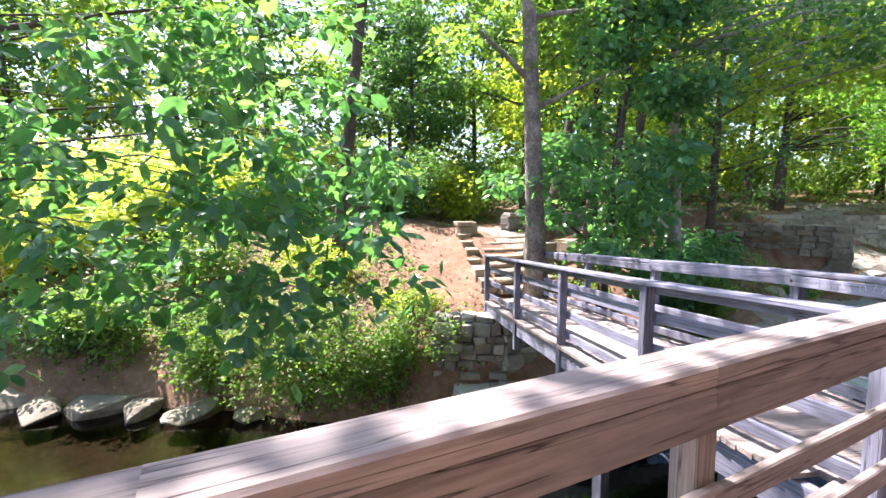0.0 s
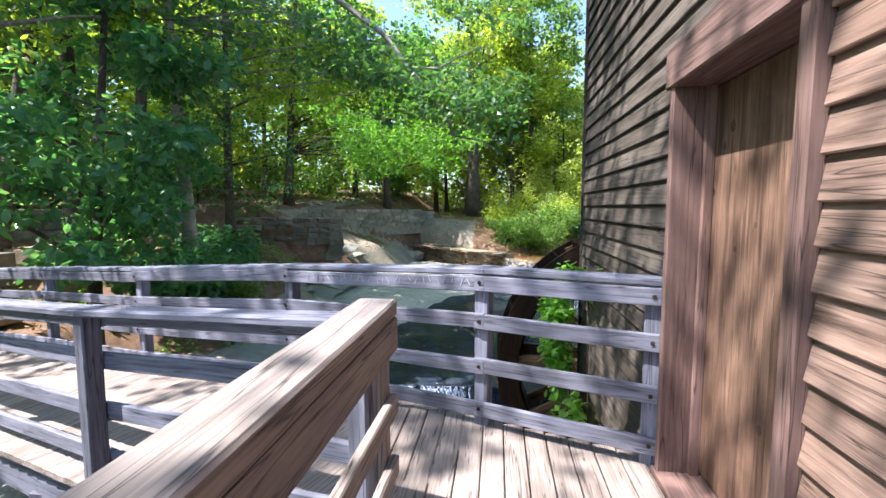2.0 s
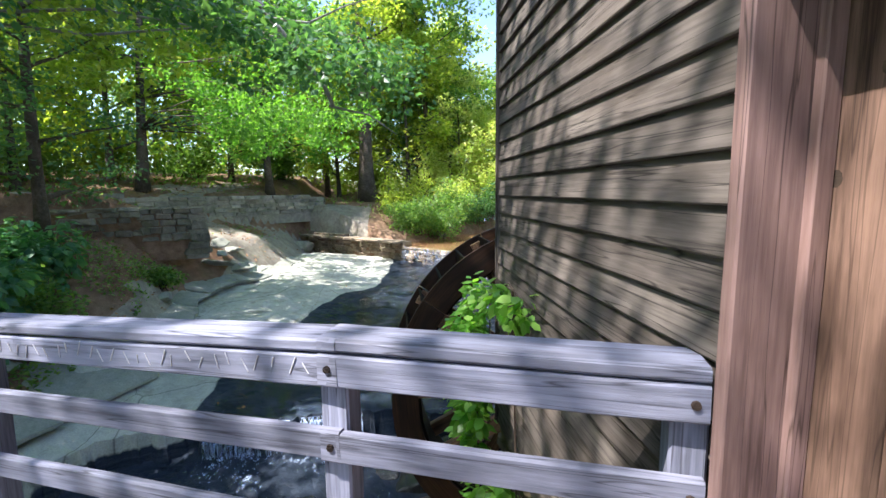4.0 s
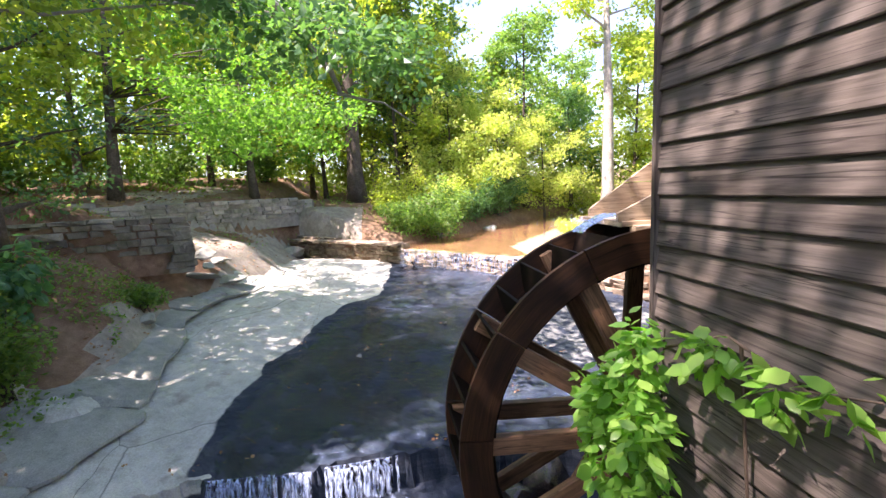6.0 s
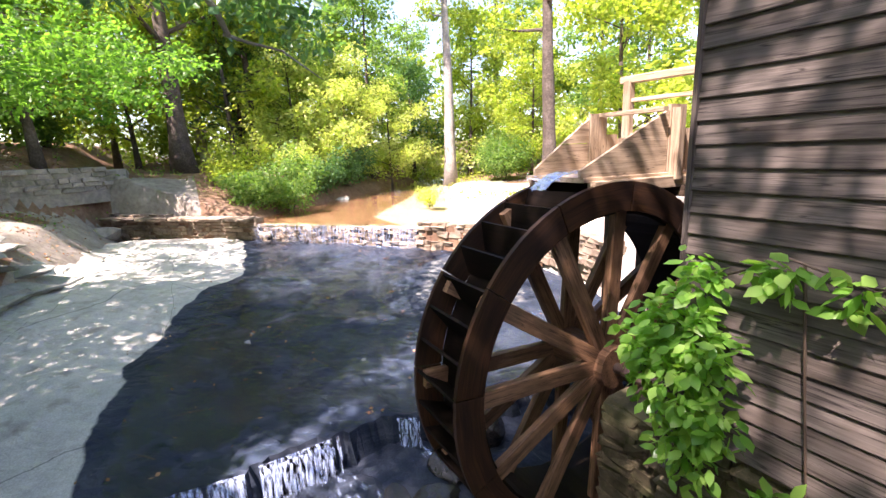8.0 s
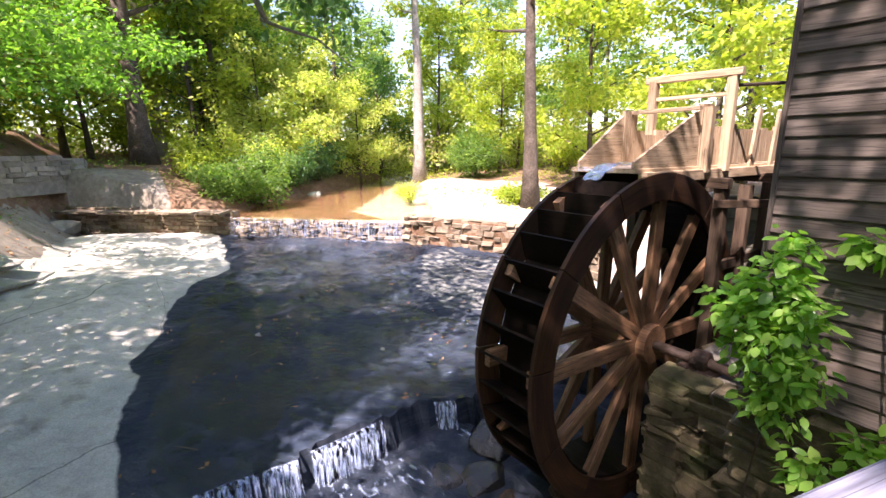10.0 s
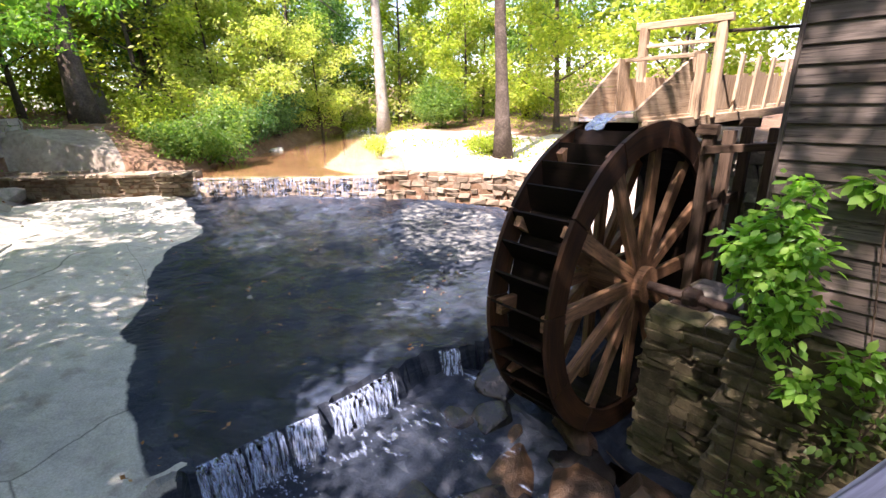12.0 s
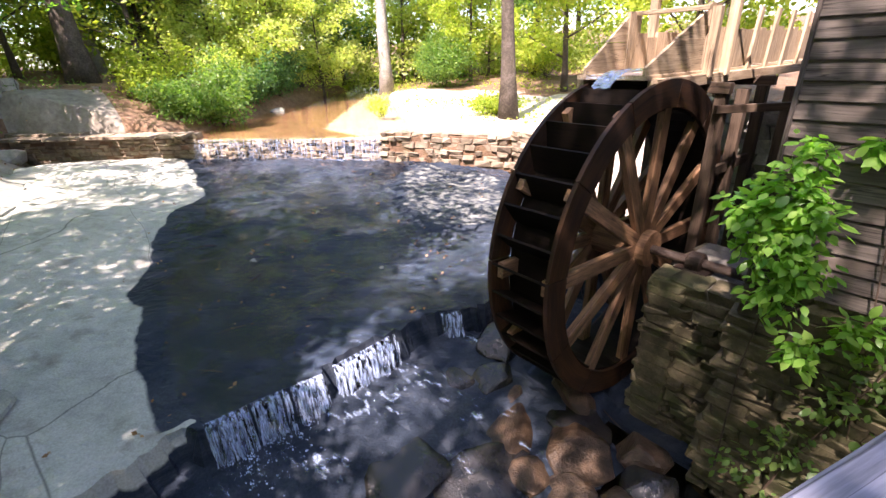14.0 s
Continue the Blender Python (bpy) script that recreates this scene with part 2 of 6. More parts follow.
M_BARK2 = stone("pale_bark", [(0.16, 0.14, 0.12), (0.30, 0.27, 0.24), (0.46, 0.43, 0.40)], vary=False, scale=2.0, bump_s=0.8)
M_SIGN = stone("sign_paint", [(0.32, 0.45, 0.38), (0.38, 0.5, 0.43), (0.42, 0.54, 0.47)], vary=False)
M_CHALK = stone("pale_scratch", [(0.5, 0.5, 0.52), (0.58, 0.58, 0.6), (0.66, 0.66, 0.68)], vary=False)
M_IRON = stone("rusty_iron", [(0.015, 0.010, 0.008), (0.035, 0.023, 0.017), (0.07, 0.045, 0.03)], vary=False, rough=0.5, scale=6)
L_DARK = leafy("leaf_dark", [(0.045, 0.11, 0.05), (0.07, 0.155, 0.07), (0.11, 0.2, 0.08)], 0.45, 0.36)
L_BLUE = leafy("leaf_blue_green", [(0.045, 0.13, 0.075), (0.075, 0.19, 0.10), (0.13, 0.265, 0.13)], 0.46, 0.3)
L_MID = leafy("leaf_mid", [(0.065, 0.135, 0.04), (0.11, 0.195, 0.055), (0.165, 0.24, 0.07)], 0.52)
# Pale leaf tones put the sun on bright shrubs and woods into colour
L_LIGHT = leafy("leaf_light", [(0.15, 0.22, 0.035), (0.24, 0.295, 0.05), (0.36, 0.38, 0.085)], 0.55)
L_YELLOW = leafy("leaf_sunlit_yellow_green", [(0.24, 0.32, 0.08), (0.36, 0.41, 0.13), (0.50, 0.48, 0.2)], 0.5)
L_GREEN = leafy("leaf_bright_green", [(0.055, 0.145, 0.025), (0.095, 0.21, 0.036), (0.155, 0.29, 0.055)], 0.55)
L_VINE = leafy("leaf_vine", [(0.09, 0.23, 0.035), (0.17, 0.34, 0.06), (0.27, 0.43, 0.10)], 0.5, 0.3)
L_LITTER = leafy("fallen_leaf", [(0.12, 0.05, 0.025), (0.24, 0.12, 0.055), (0.36, 0.22, 0.12)], 0.1, 0.8)
W_POND = water("pond_water", (0.80, 0.72, 0.45), 0.03, 2.5, 0.25)
# Blue tints of film and spill stand in for mirrored sky
W_FILM = water("shallow_water", (0.60, 0.69, 0.84), 0.05, 6.0, 0.8, 0.045, 2.2)
W_SPILL = water("spilling_water", (0.40, 0.56, 0.95), 0.08, 14.0, 1.0, 0.08)
W_DEEP = water("dark_pool_water", (0.004, 0.005, 0.003), 0.03, 3.0, 0.2)
M_FALL = foam("falling_water", 0.45, 0.74)
M_FOAM = foam("foam", 0.40, 0.66, (9, 16, 9))
M_FROTH = foam("froth", 0.56, 0.82, (4.5, 11, 6))


# ---- building helpers ----
R = random.Random(7)
NP = np.random.default_rng(11)


def raw(name, verts, faces, mats, smooth=False, grain=None, face_mat=None):
    me = bpy.data.meshes.new(name)
    me.from_pydata([tuple(v) for v in verts] if not isinstance(verts, np.ndarray) else verts.tolist(), [], faces if not isinstance(faces, np.ndarray) else faces.tolist())
    for m in mats if isinstance(mats, (list, tuple)) else [mats]:
        me.materials.append(m)
    if smooth:
        me.polygons.foreach_set("use_smooth", [True] * len(me.polygons))
    if face_mat is not None:
        me.polygons.foreach_set("material_index", np.asarray(face_mat, dtype=np.int32))
    if grain is not None:
        at = me.attributes.new("grain", "FLOAT_VECTOR", "POINT")
        at.data.foreach_set("vector", np.asarray(grain, dtype=np.float32).ravel())
    me.update()
    return me


def thing(name, at, label, category, group="", kind=""):
    ob = new(name)
    ob.empty_display_size = 0.1
    ob.location = at
    return tagged(ob, label, category, group, kind)


def whole(name, me, label="", category="", group="", kind="", at=(0, 0, 0)):
    ob = new(name, me)
    ob.location = at
    return tagged(ob, label, category, group, kind)


def origin(ob):
    o = Vector((0, 0, 0))
    while ob is not None:
        o += ob.location
        ob = ob.parent
    return o


def part(name, geo, mat, parent, label="", smooth=False):
    """Links world-space geometry (verts, faces, grain) as one mesh under a thing or part."""
    v, f, g = geo
    v = np.asarray(v, float) - np.array(origin(parent))
    ob = new(name, raw(name, v, f, mat, smooth, g))
    ob.parent = parent
    return tagged(ob, label)


def join(*geos):
    vs, fs, gs, n = [], [], [], 0
    for v, f, g in geos:
        vs.append(np.asarray(v, float))
        gs.append(np.asarray(g, float))
        fs += [tuple(i + n for i in face) for face in f]
        n += len(v)
    return np.concatenate(vs), fs, np.concatenate(gs)


def beam(p0, p1, w, h, c=0.006, up=(0, 0, 1), wob=0.0, n=1):
    """A chamfered timber from p0 to p1, w wide and h high, with slightly uneven edges."""
    p0, p1 = Vector(p0), Vector(p1)
    ax = (p1 - p0)
    ln = ax.length
    ax.normalize()
    u = Vector(up)
    s = ax.cross(u)
    if s.length < 1e-4:
        s = ax.cross(Vector((0, 1, 0)))
    s.normalize()
    u = s.cross(ax)
    a, b = w / 2, h / 2
    sec = [(-a + c, -b), (a - c, -b), (a, -b + c), (a, b - c), (a - c, b), (-a + c, b), (-a, b - c), (-a, -b + c)]
    vs, gs, fs = [], [], []
    if wob:
        n = max(n, int(ln / 0.3) + 1)
    r0 = R.random() * 40
    for k in range(n + 1):
        q = p0 + ax * (ln * k / n)
        inset = 0.0
        for (x, y) in sec:
            d = Vector((noise.noise((k * 0.7 + r0, x * 9, y * 9)), noise.noise((k * 0.7 + r0 + 9, x * 9, y * 9)), 0)) * wob
            vs.append(q + s * (x + d.x) + u * (y + d.y))
            gs.append((ln * k / n + r0, x, y))
    for k in range(n):
        for j in range(8):
            j2 = (j + 1) % 8
            fs.append((k * 8 + j, k * 8 + j2, (k + 1) * 8 + j2, (k + 1) * 8 + j))
    fs.append(tuple(range(7, -1, -1)))
    fs.append(tuple(n * 8 + j for j in range(8)))
    return vs, fs, gs


def tube(pts, radii, seg=8, cap=True, lump=0.0, ridges=0):
    pts = [Vector(p) for p in pts]
    vs, fs, gs = [], [], []
    prev = None
    r0 = R.random() * 50
    for k, p in enumerate(pts):
        t = (pts[min(k + 1, len(pts) - 1)] - pts[max(k - 1, 0)]).normalized()
        s = t.cross(Vector((0, 0, 1)) if abs(t.z) < 0.9 else Vector((1, 0, 0))) if prev is None else prev - t * prev.dot(t)
        s.normalize()
        prev = s
        u = t.cross(s)
        for j in range(seg):
            a = 2 * math.pi * j / seg
            r = radii[k] * (1 + lump * noise.noise((math.cos(a) * 1.3 + r0, math.sin(a) * 1.3, p.z * 1.2 + k * 0.3)))
            vs.append(p + s * (math.cos(a) * r) + u * (math.sin(a) * r))
            gs.append((k * 0.2 + r0, math.cos(a) * r, math.sin(a) * r))
    for k in range(len(pts) - 1):
        for j in range(seg):
            j2 = (j + 1) % seg
            fs.append((k * seg + j, k * seg + j2, (k + 1) * seg + j2, (k + 1) * seg + j))
    if cap:
        fs.append(tuple(range(seg - 1, -1, -1)))
        fs.append(tuple((len(pts) - 1) * seg + j for j in range(seg)))
    return vs, fs, gs


def prism(poly, axis_off, grain_axis=0):
    """A flat polygon (list of points) thickened by the vector axis_off."""
    n = len(poly)
    o = Vector(axis_off)
    vs = [Vector(p) for p in poly] + [Vector(p) + o for p in poly]
    fs = [tuple(range(n - 1, -1, -1)), tuple(range(n, 2 * n))]
    fs += [(j, (j + 1) % n, n + (j + 1) % n, n + j) for j in range(n)]
    gs = [(v[grain_axis], v[(grain_axis + 1) % 3], v[(grain_axis + 2) % 3]) for v in vs]
    return vs, fs, gs


def chamfer_box(jit, rng):
    """A unit block with blunt uneven edges (44 triangles)."""
    c = 0.06
    cor = {}
    vs = []
    for sx in (-1, 1):
        for sy in (-1, 1):
            for sz in (-1, 1):
                j = [rng.uniform(-jit, jit) for _ in range(3)]
                p = [0.5 * s + d for s, d in zip((sx, sy, sz), j)]
                ids = []
                for ax in range(3):
                    q = list(p)
                    for o in range(3):
                        if o != ax:
                            q[o] -= c * (sx, sy, sz)[o] * rng.uniform(0.6, 1.5)
                    ids.append(len(vs))
                    vs.append(tuple(q))
                cor[sx, sy, sz] = ids
    fs = []
    for ax in range(3):
        a, b = [o for o in range(3) if o != ax]
        for s in (-1, 1):
            quad = []
            for sa, sb in ((-1, -1), (1, -1), (1, 1), (-1, 1)):
                k = [0, 0, 0]
                k[ax], k[a], k[b] = s, sa, sb
                quad.append(cor[tuple(k)][ax])
            fs.append(tuple(quad))
        for sa in (-1, 1):
            for sb in (-1, 1):
                k0, k1 = [0, 0, 0], [0, 0, 0]
                k0[ax], k1[ax] = -1, 1
                for k in (k0, k1):
                    k[a], k[b] = sa, sb
                fs.append((cor[tuple(k0)][a], cor[tuple(k1)][a], cor[tuple(k1)][b], cor[tuple(k0)][b]))
    for ids in cor.values():
        fs.append(tuple(ids))
    me = raw("stone", vs, fs, M_STONE)
    bm = bmesh.new()
    bm.from_mesh(me)
    bmesh.ops.recalc_face_normals(bm, faces=bm.faces)
    bm.to_mesh(me)
    bm.free()
    return me


STONES = {}
for mat in (M_STONE, M_WARM, M_OLD, M_MOSS):
    STONES[mat.name] = []
    for k in range(7):
        me = chamfer_box(0.085, R)
        me.materials[0] = mat
        STONES[mat.name].append(me)


def masonry(parent, p0, p1, z0, z1, depth, hs, ls, mat, rough=0.02, limit=300, z1b=None):
    """Coursed rubble stones, each an object, along the line p0-p1; the outer face is to the right of the line."""
    d = Vector((p1[0] - p0[0], p1[1] - p0[1], 0))
    total = d.length
    d.normalize()
    nrm = Vector((d.y, -d.x, 0))
    yaw = math.atan2(d.y, d.x)
    o = origin(parent)
    z, cnt = z0, 0
    z1b = z1 if z1b is None else z1b
    top = max(z1, z1b)
    while z < top - 0.03:
        h = min(R.uniform(*hs), top - z + 0.02)
        x = -R.uniform(0, 0.1)
        while x < total:
            ln = R.uniform(*ls)
            ln = min(ln, total - x + 0.03)
            t = (x + ln / 2) / total
            if z + h * 0.6 < z1 + (z1b - z1) * t and cnt < limit and ln > 0.04:
                dep = depth + R.uniform(-rough, rough) * 2
                c = Vector((p0[0], p0[1], 0)) + d * (x + ln / 2) - nrm * (depth / 2 - R.uniform(-rough, rough))
                ob = new("stone", R.choice(STONES[mat.name]))
                ob.parent = parent
                ob.location = Vector((c.x, c.y, z + h / 2)) - o
                ob.rotation_euler = (R.uniform(-0.03, 0.03), R.uniform(-0.03, 0.03), yaw + R.uniform(-0.03, 0.03) + (math.pi if R.random() < 0.5 else 0))
                ob.scale = (ln * 0.975, dep, h * 0.96)
                cnt += 1
            x += ln
        z += h
    return cnt


def core(name, p0, p1, z0, z1, depth, mat, parent, inset=0.05):
    """The mortar body behind a stone face."""
    d = Vector((p1[0] - p0[0], p1[1] - p0[1], 0)).normalized()
    nrm = Vector((d.y, -d.x, 0))
    a = Vector((p0[0], p0[1], (z0 + z1) / 2)) - nrm * (depth / 2 + inset)
    b = Vector((p1[0], p1[1], (z0 + z1) / 2)) - nrm * (depth / 2 + inset)
    return part(name, beam(a, b, depth, z1 - z0 - 0.02, 0.01), mat, parent)


# ---- foliage ----
def leaves(centres, radii, count, size, droop=0.3, flat=0.5, rng=None, shape=4, shell=0.35):
    """Many single leaves spread through soft clumps. Returns vertices and faces."""
    rng = rng or NP
    centres, radii = np.asarray(centres, float), np.asarray(radii, float)
    wgt = radii.prod(1) ** (2 / 3) if radii.ndim > 1 else radii**2
    idx = rng.choice(len(centres), count, p=wgt / wgt.sum())
    d = rng.normal(size=(count, 3))
    d /= np.linalg.norm(d, axis=1)[:, None]
    r = rng.uniform(shell, 1, count) ** 0.6 * rng.uniform(0.75, 1.12, count)
    rad = radii[idx] if radii.ndim > 1 else radii[idx][:, None]
    pos = centres[idx] + d * rad * r[:, None]
    ax = rng.normal(size=(count, 3)) * (1, 1, flat) + d * 0.5 + (0, 0, -droop)
    ax /= np.linalg.norm(ax, axis=1)[:, None]
    sd = np.cross(ax, rng.normal(size=(count, 3)) * 0.55 + (0, 0, 1.0))
    sd /= np.linalg.norm(sd, axis=1)[:, None] + 1e-6
    nr = np.cross(sd, ax)
    ln = size * rng.uniform(0.6, 1.3, count)[:, None]
    wd = ln * rng.uniform(0.26, 0.36, count)[:, None]
    if shape == 4:
        v = np.stack([pos, pos + ax * ln * 0.45 + sd * wd - nr * wd * 0.35, pos + ax * ln - nr * ln * 0.12, pos + ax * ln * 0.45 - sd * wd - nr * wd * 0.35], 1)
        f = np.arange(count * 4).reshape(-1, 4)
        return v.reshape(-1, 3), f
    a, b, c2 = ax * ln, sd * wd, nr * ln
    v = np.stack([pos, pos + a * 0.28 + b * 0.8 - c2 * 0.06, pos + a * 0.62 + b * 0.85 - c2 * 0.1, pos + a - c2 * 0.22, pos + a * 0.62 - b * 0.85 - c2 * 0.1, pos + a * 0.28 - b * 0.8 - c2 * 0.06, pos + a * 0.5 - c2 * 0.02], 1)
    k = np.arange(count)[:, None] * 7
    f = np.concatenate([k + np.array([[0, 1, 2, 6]]), k + np.array([[6, 2, 3, 4]]), k + np.array([[0, 6, 4, 5]])], 0)
    return v.reshape(-1, 3), f


def limb_path(a, direction, length, rng, sag=0.0, n=6, wander=0.18):
    pts, p, d = [Vector(a)], Vector(a), Vector(direction).normalized()
    for k in range(n):
        d = (d + Vector((rng.uniform(-1, 1), rng.uniform(-1, 1), rng.uniform(-0.6, 0.6))) * wander + Vector((0, 0, -sag))).normalized()
        p = p + d * (length / n)
        pts.append(p)
    return pts


def tree(name, at, height, girth, leaf_mat, label, seed, crown_from=0.4, spread=3.2, count=6000, size=0.16, lean=(0, 0), bark=None, limbs=9, droop=0.35, clump=1.15, group="", low=(), reach=(), shape=4):
    """A tapered trunk, forking limbs and a crown of separate leaves in clumps."""
    rng, nrng = random.Random(seed), np.random.default_rng(seed)
    at = Vector(at)
    bark = bark or M_BARK
    root = thing(name, at, label, "tree", group)
    n = 10
    pts, rad = [], []
    for k in range(n + 1):
        t = k / n
        pts.append(at + Vector((lean[0] * t + math.sin(t * 5 + seed) * 0.12 * t * height * 0.08, lean[1] * t + math.cos(t * 4 + seed) * 0.1 * t * height * 0.08, height * t - (0.15 if k == 0 else 0))))
        flare = 1.45 if k == 0 else (1.08 if k == 1 else 1)
        rad.append(girth / 2 * (1 - 0.82 * t) * flare)
    part("trunk", tube(pts, rad, 12, lump=0.16), bark, root, smooth=True)
    cs, rs, wood_geo = [], [], []
    for k in range(limbs):
        t = crown_from + (0.97 - crown_from) * (k + rng.random() * 0.6) / limbs
        i = min(int(t * n), n - 1)
        a = pts[i].lerp(pts[i + 1], t * n - i)
        ang = k * 2.4 + rng.uniform(-0.5, 0.5)
        ln = spread * (1.15 - 0.75 * (t - crown_from) / (1 - crown_from)) * rng.uniform(0.75, 1.2)
        lp = limb_path(a, (math.cos(ang), math.sin(ang), rng.uniform(0.1, 0.7)), ln, rng)
        r0 = rad[i] * 0.42
        wood_geo.append(tube(lp, [r0 * (1 - 0.85 * j / (len(lp) - 1)) for j in range(len(lp))], 6, lump=0.1))
        for j in (3, 4, 5, 6):
            q = lp[min(j, len(lp) - 1)]
            for _ in range(2):
                cs.append(q + Vector((rng.gauss(0, 0.4), rng.gauss(0, 0.4), rng.gauss(0, 0.3))) * clump)
                rs.append((clump * rng.uniform(0.5, 1.0), clump * rng.uniform(0.5, 1.0), clump * rng.uniform(0.3, 0.6)))
    for a, d, ln in low:
        i = min(int(a * n), n - 1)
        lp = limb_path(pts[i].lerp(pts[i + 1], a * n - i), d, ln, rng, 0.03)
        wood_geo.append(tube(lp, [girth * 0.16 * (1 - 0.85 * j / (len(lp) - 1)) for j in range(len(lp))], 6, lump=0.1))
        for j in (2, 3, 4, 5, 6):
            for _ in range(2):
                cs.append(lp[j] + Vector((rng.gauss(0, 0.35), rng.gauss(0, 0.35), rng.gauss(-0.1, 0.25))) * clump)
                rs.append((clump * rng.uniform(0.4, 0.8), clump * rng.uniform(0.4, 0.8), clump * rng.uniform(0.25, 0.5)))
    for target in reach:
        tip = Vector(target)
        a = pts[min(n - 1, max(2, int((tip.z + 1.2 - at.z) / height * n)))]
        mid = a.lerp(tip, 0.55) + Vector((rng.uniform(-0.8, 0.8), rng.uniform(-0.8, 0.8), rng.uniform(0.2, 0.9)))
        lp = [a, a.lerp(mid, 0.5) + Vector((rng.uniform(-0.4, 0.4), rng.uniform(-0.4, 0.4), rng.uniform(-0.2, 0.5))), mid, mid.lerp(tip, 0.5) + Vector((rng.uniform(-0.2, 0.2), rng.uniform(-0.2, 0.2), 0.1)), tip]
        wood_geo.append(tube(lp, [girth * 0.11, girth * 0.07, girth * 0.04, girth * 0.018, 0.004], 6, lump=0.1))
        for j in (0.35, 0.55, 0.75, 0.9, 1.0):
            for _ in range(2):
                cs.append(mid.lerp(tip, j) + Vector((rng.gauss(0, 0.3), rng.gauss(0, 0.3), rng.gauss(-0.12, 0.22))) * clump)
                rs.append((clump * rng.uniform(0.35, 0.65), clump * rng.uniform(0.35, 0.65), clump * rng.uniform(0.25, 0.5)))
    for geo in wood_geo:
        part("limb", geo, bark, root, smooth=True)
    v, f = leaves(cs, np.array(rs), count, size, droop, rng=nrng, shape=shape)
    ob = new("crown", raw("crown", v - np.array(at), f, leaf_mat))
    ob.parent = root
    return root


def bush(name, at, radii, count, size, leaf_mat, label, seed, droop=0.2, shape=4, stems=7, group=""):
    rng, nrng = random.Random(seed), np.random.default_rng(seed)
    at = Vector(at)
    root = thing(name, at, label, "bush", group)
    cs, rs, geo = [], [], []
    for k in range(stems):
        ang = k * 2.4 + rng.uniform(-0.4, 0.4)
        rr = rng.uniform(0.2, 0.8)
        tip = at + Vector((math.cos(ang) * radii[0] * rr, math.sin(ang) * radii[1] * rr, radii[2] * rng.uniform(0.45, 1.0)))
        base_pt = at + Vector((rng.uniform(-0.15, 0.15), rng.uniform(-0.15, 0.15), -0.1))
        mid = base_pt.lerp(tip, 0.5) + Vector((0, 0, 0.12 * radii[2]))
        geo.append(tube([base_pt, mid, tip], [0.022, 0.015, 0.006], 5))
        for q in (tip, mid.lerp(tip, 0.4), mid):
            cs.append(q + Vector((rng.gauss(0, 0.15) * radii[0], rng.gauss(0, 0.15) * radii[1], rng.gauss(0, 0.08) * radii[2])))
            rs.append([v * rng.uniform(0.25, 0.5) for v in radii])
    for g in geo:
        part("stem", g, M_BARK, root)
    v, f = leaves(cs, np.array(rs), count, size, droop, rng=nrng, shape=shape, shell=0.2)
    v[:, 2] = np.maximum(v[:, 2], at.z - 0.15)
    ob = new("foliage", raw("foliage", v - np.array(at), f, leaf_mat))
    ob.parent = root
    return root

# ---- terrain ----
def north_edge(x):
    return np.interp(x, [-60, -14, -4, 0.5, 2.2, 5, 8, 10.5, 15, 17.4, 23, 26, 29, 60], [34, 17, 13.4, 10.7, 9.2, 7.6, 6.2, 5.3, 5.7, 6.1, 5.1, 4.6, 3.9, 3.5])


def south_edge(x):
    return np.interp(x, [-60, 6.6, 6.9, 8, 9.5, 13, 15.8, 19.4, 60], [-0.9, -0.9, -1.5, -4.2, -5.5, -6.9, -7.5, -5.5, -5.5])


def bank_edge(x):
    """Foot of the raised rock shelf along the far side of the stream."""
    return np.interp(x, [6, 9, 11, 12, 13.2, 15.9, 17.4, 18.7, 20.2, 21.2, 24.4, 28], [7.2, 5.7, 5.2, 4.8, 5.2, 5.6, 6.2, 6.1, 5.4, 5.0, 4.85, 4.7])


def wall_line(y):
    return np.interp(y, [6.35, 8.0, 9.2, 11], [18.85, 18.06, 17.6, 17.0])


POND_A, POND_B = np.array((22.6, -2.9)), np.array((0.8, -0.6))


def rough_noise(x, y, s, seed=0.0):
    return np.array([noise.fractal((a * s + seed, b * s, seed), 1.0, 2.0, 4) for a, b in zip(x.ravel(), y.ravel())]).reshape(x.shape)


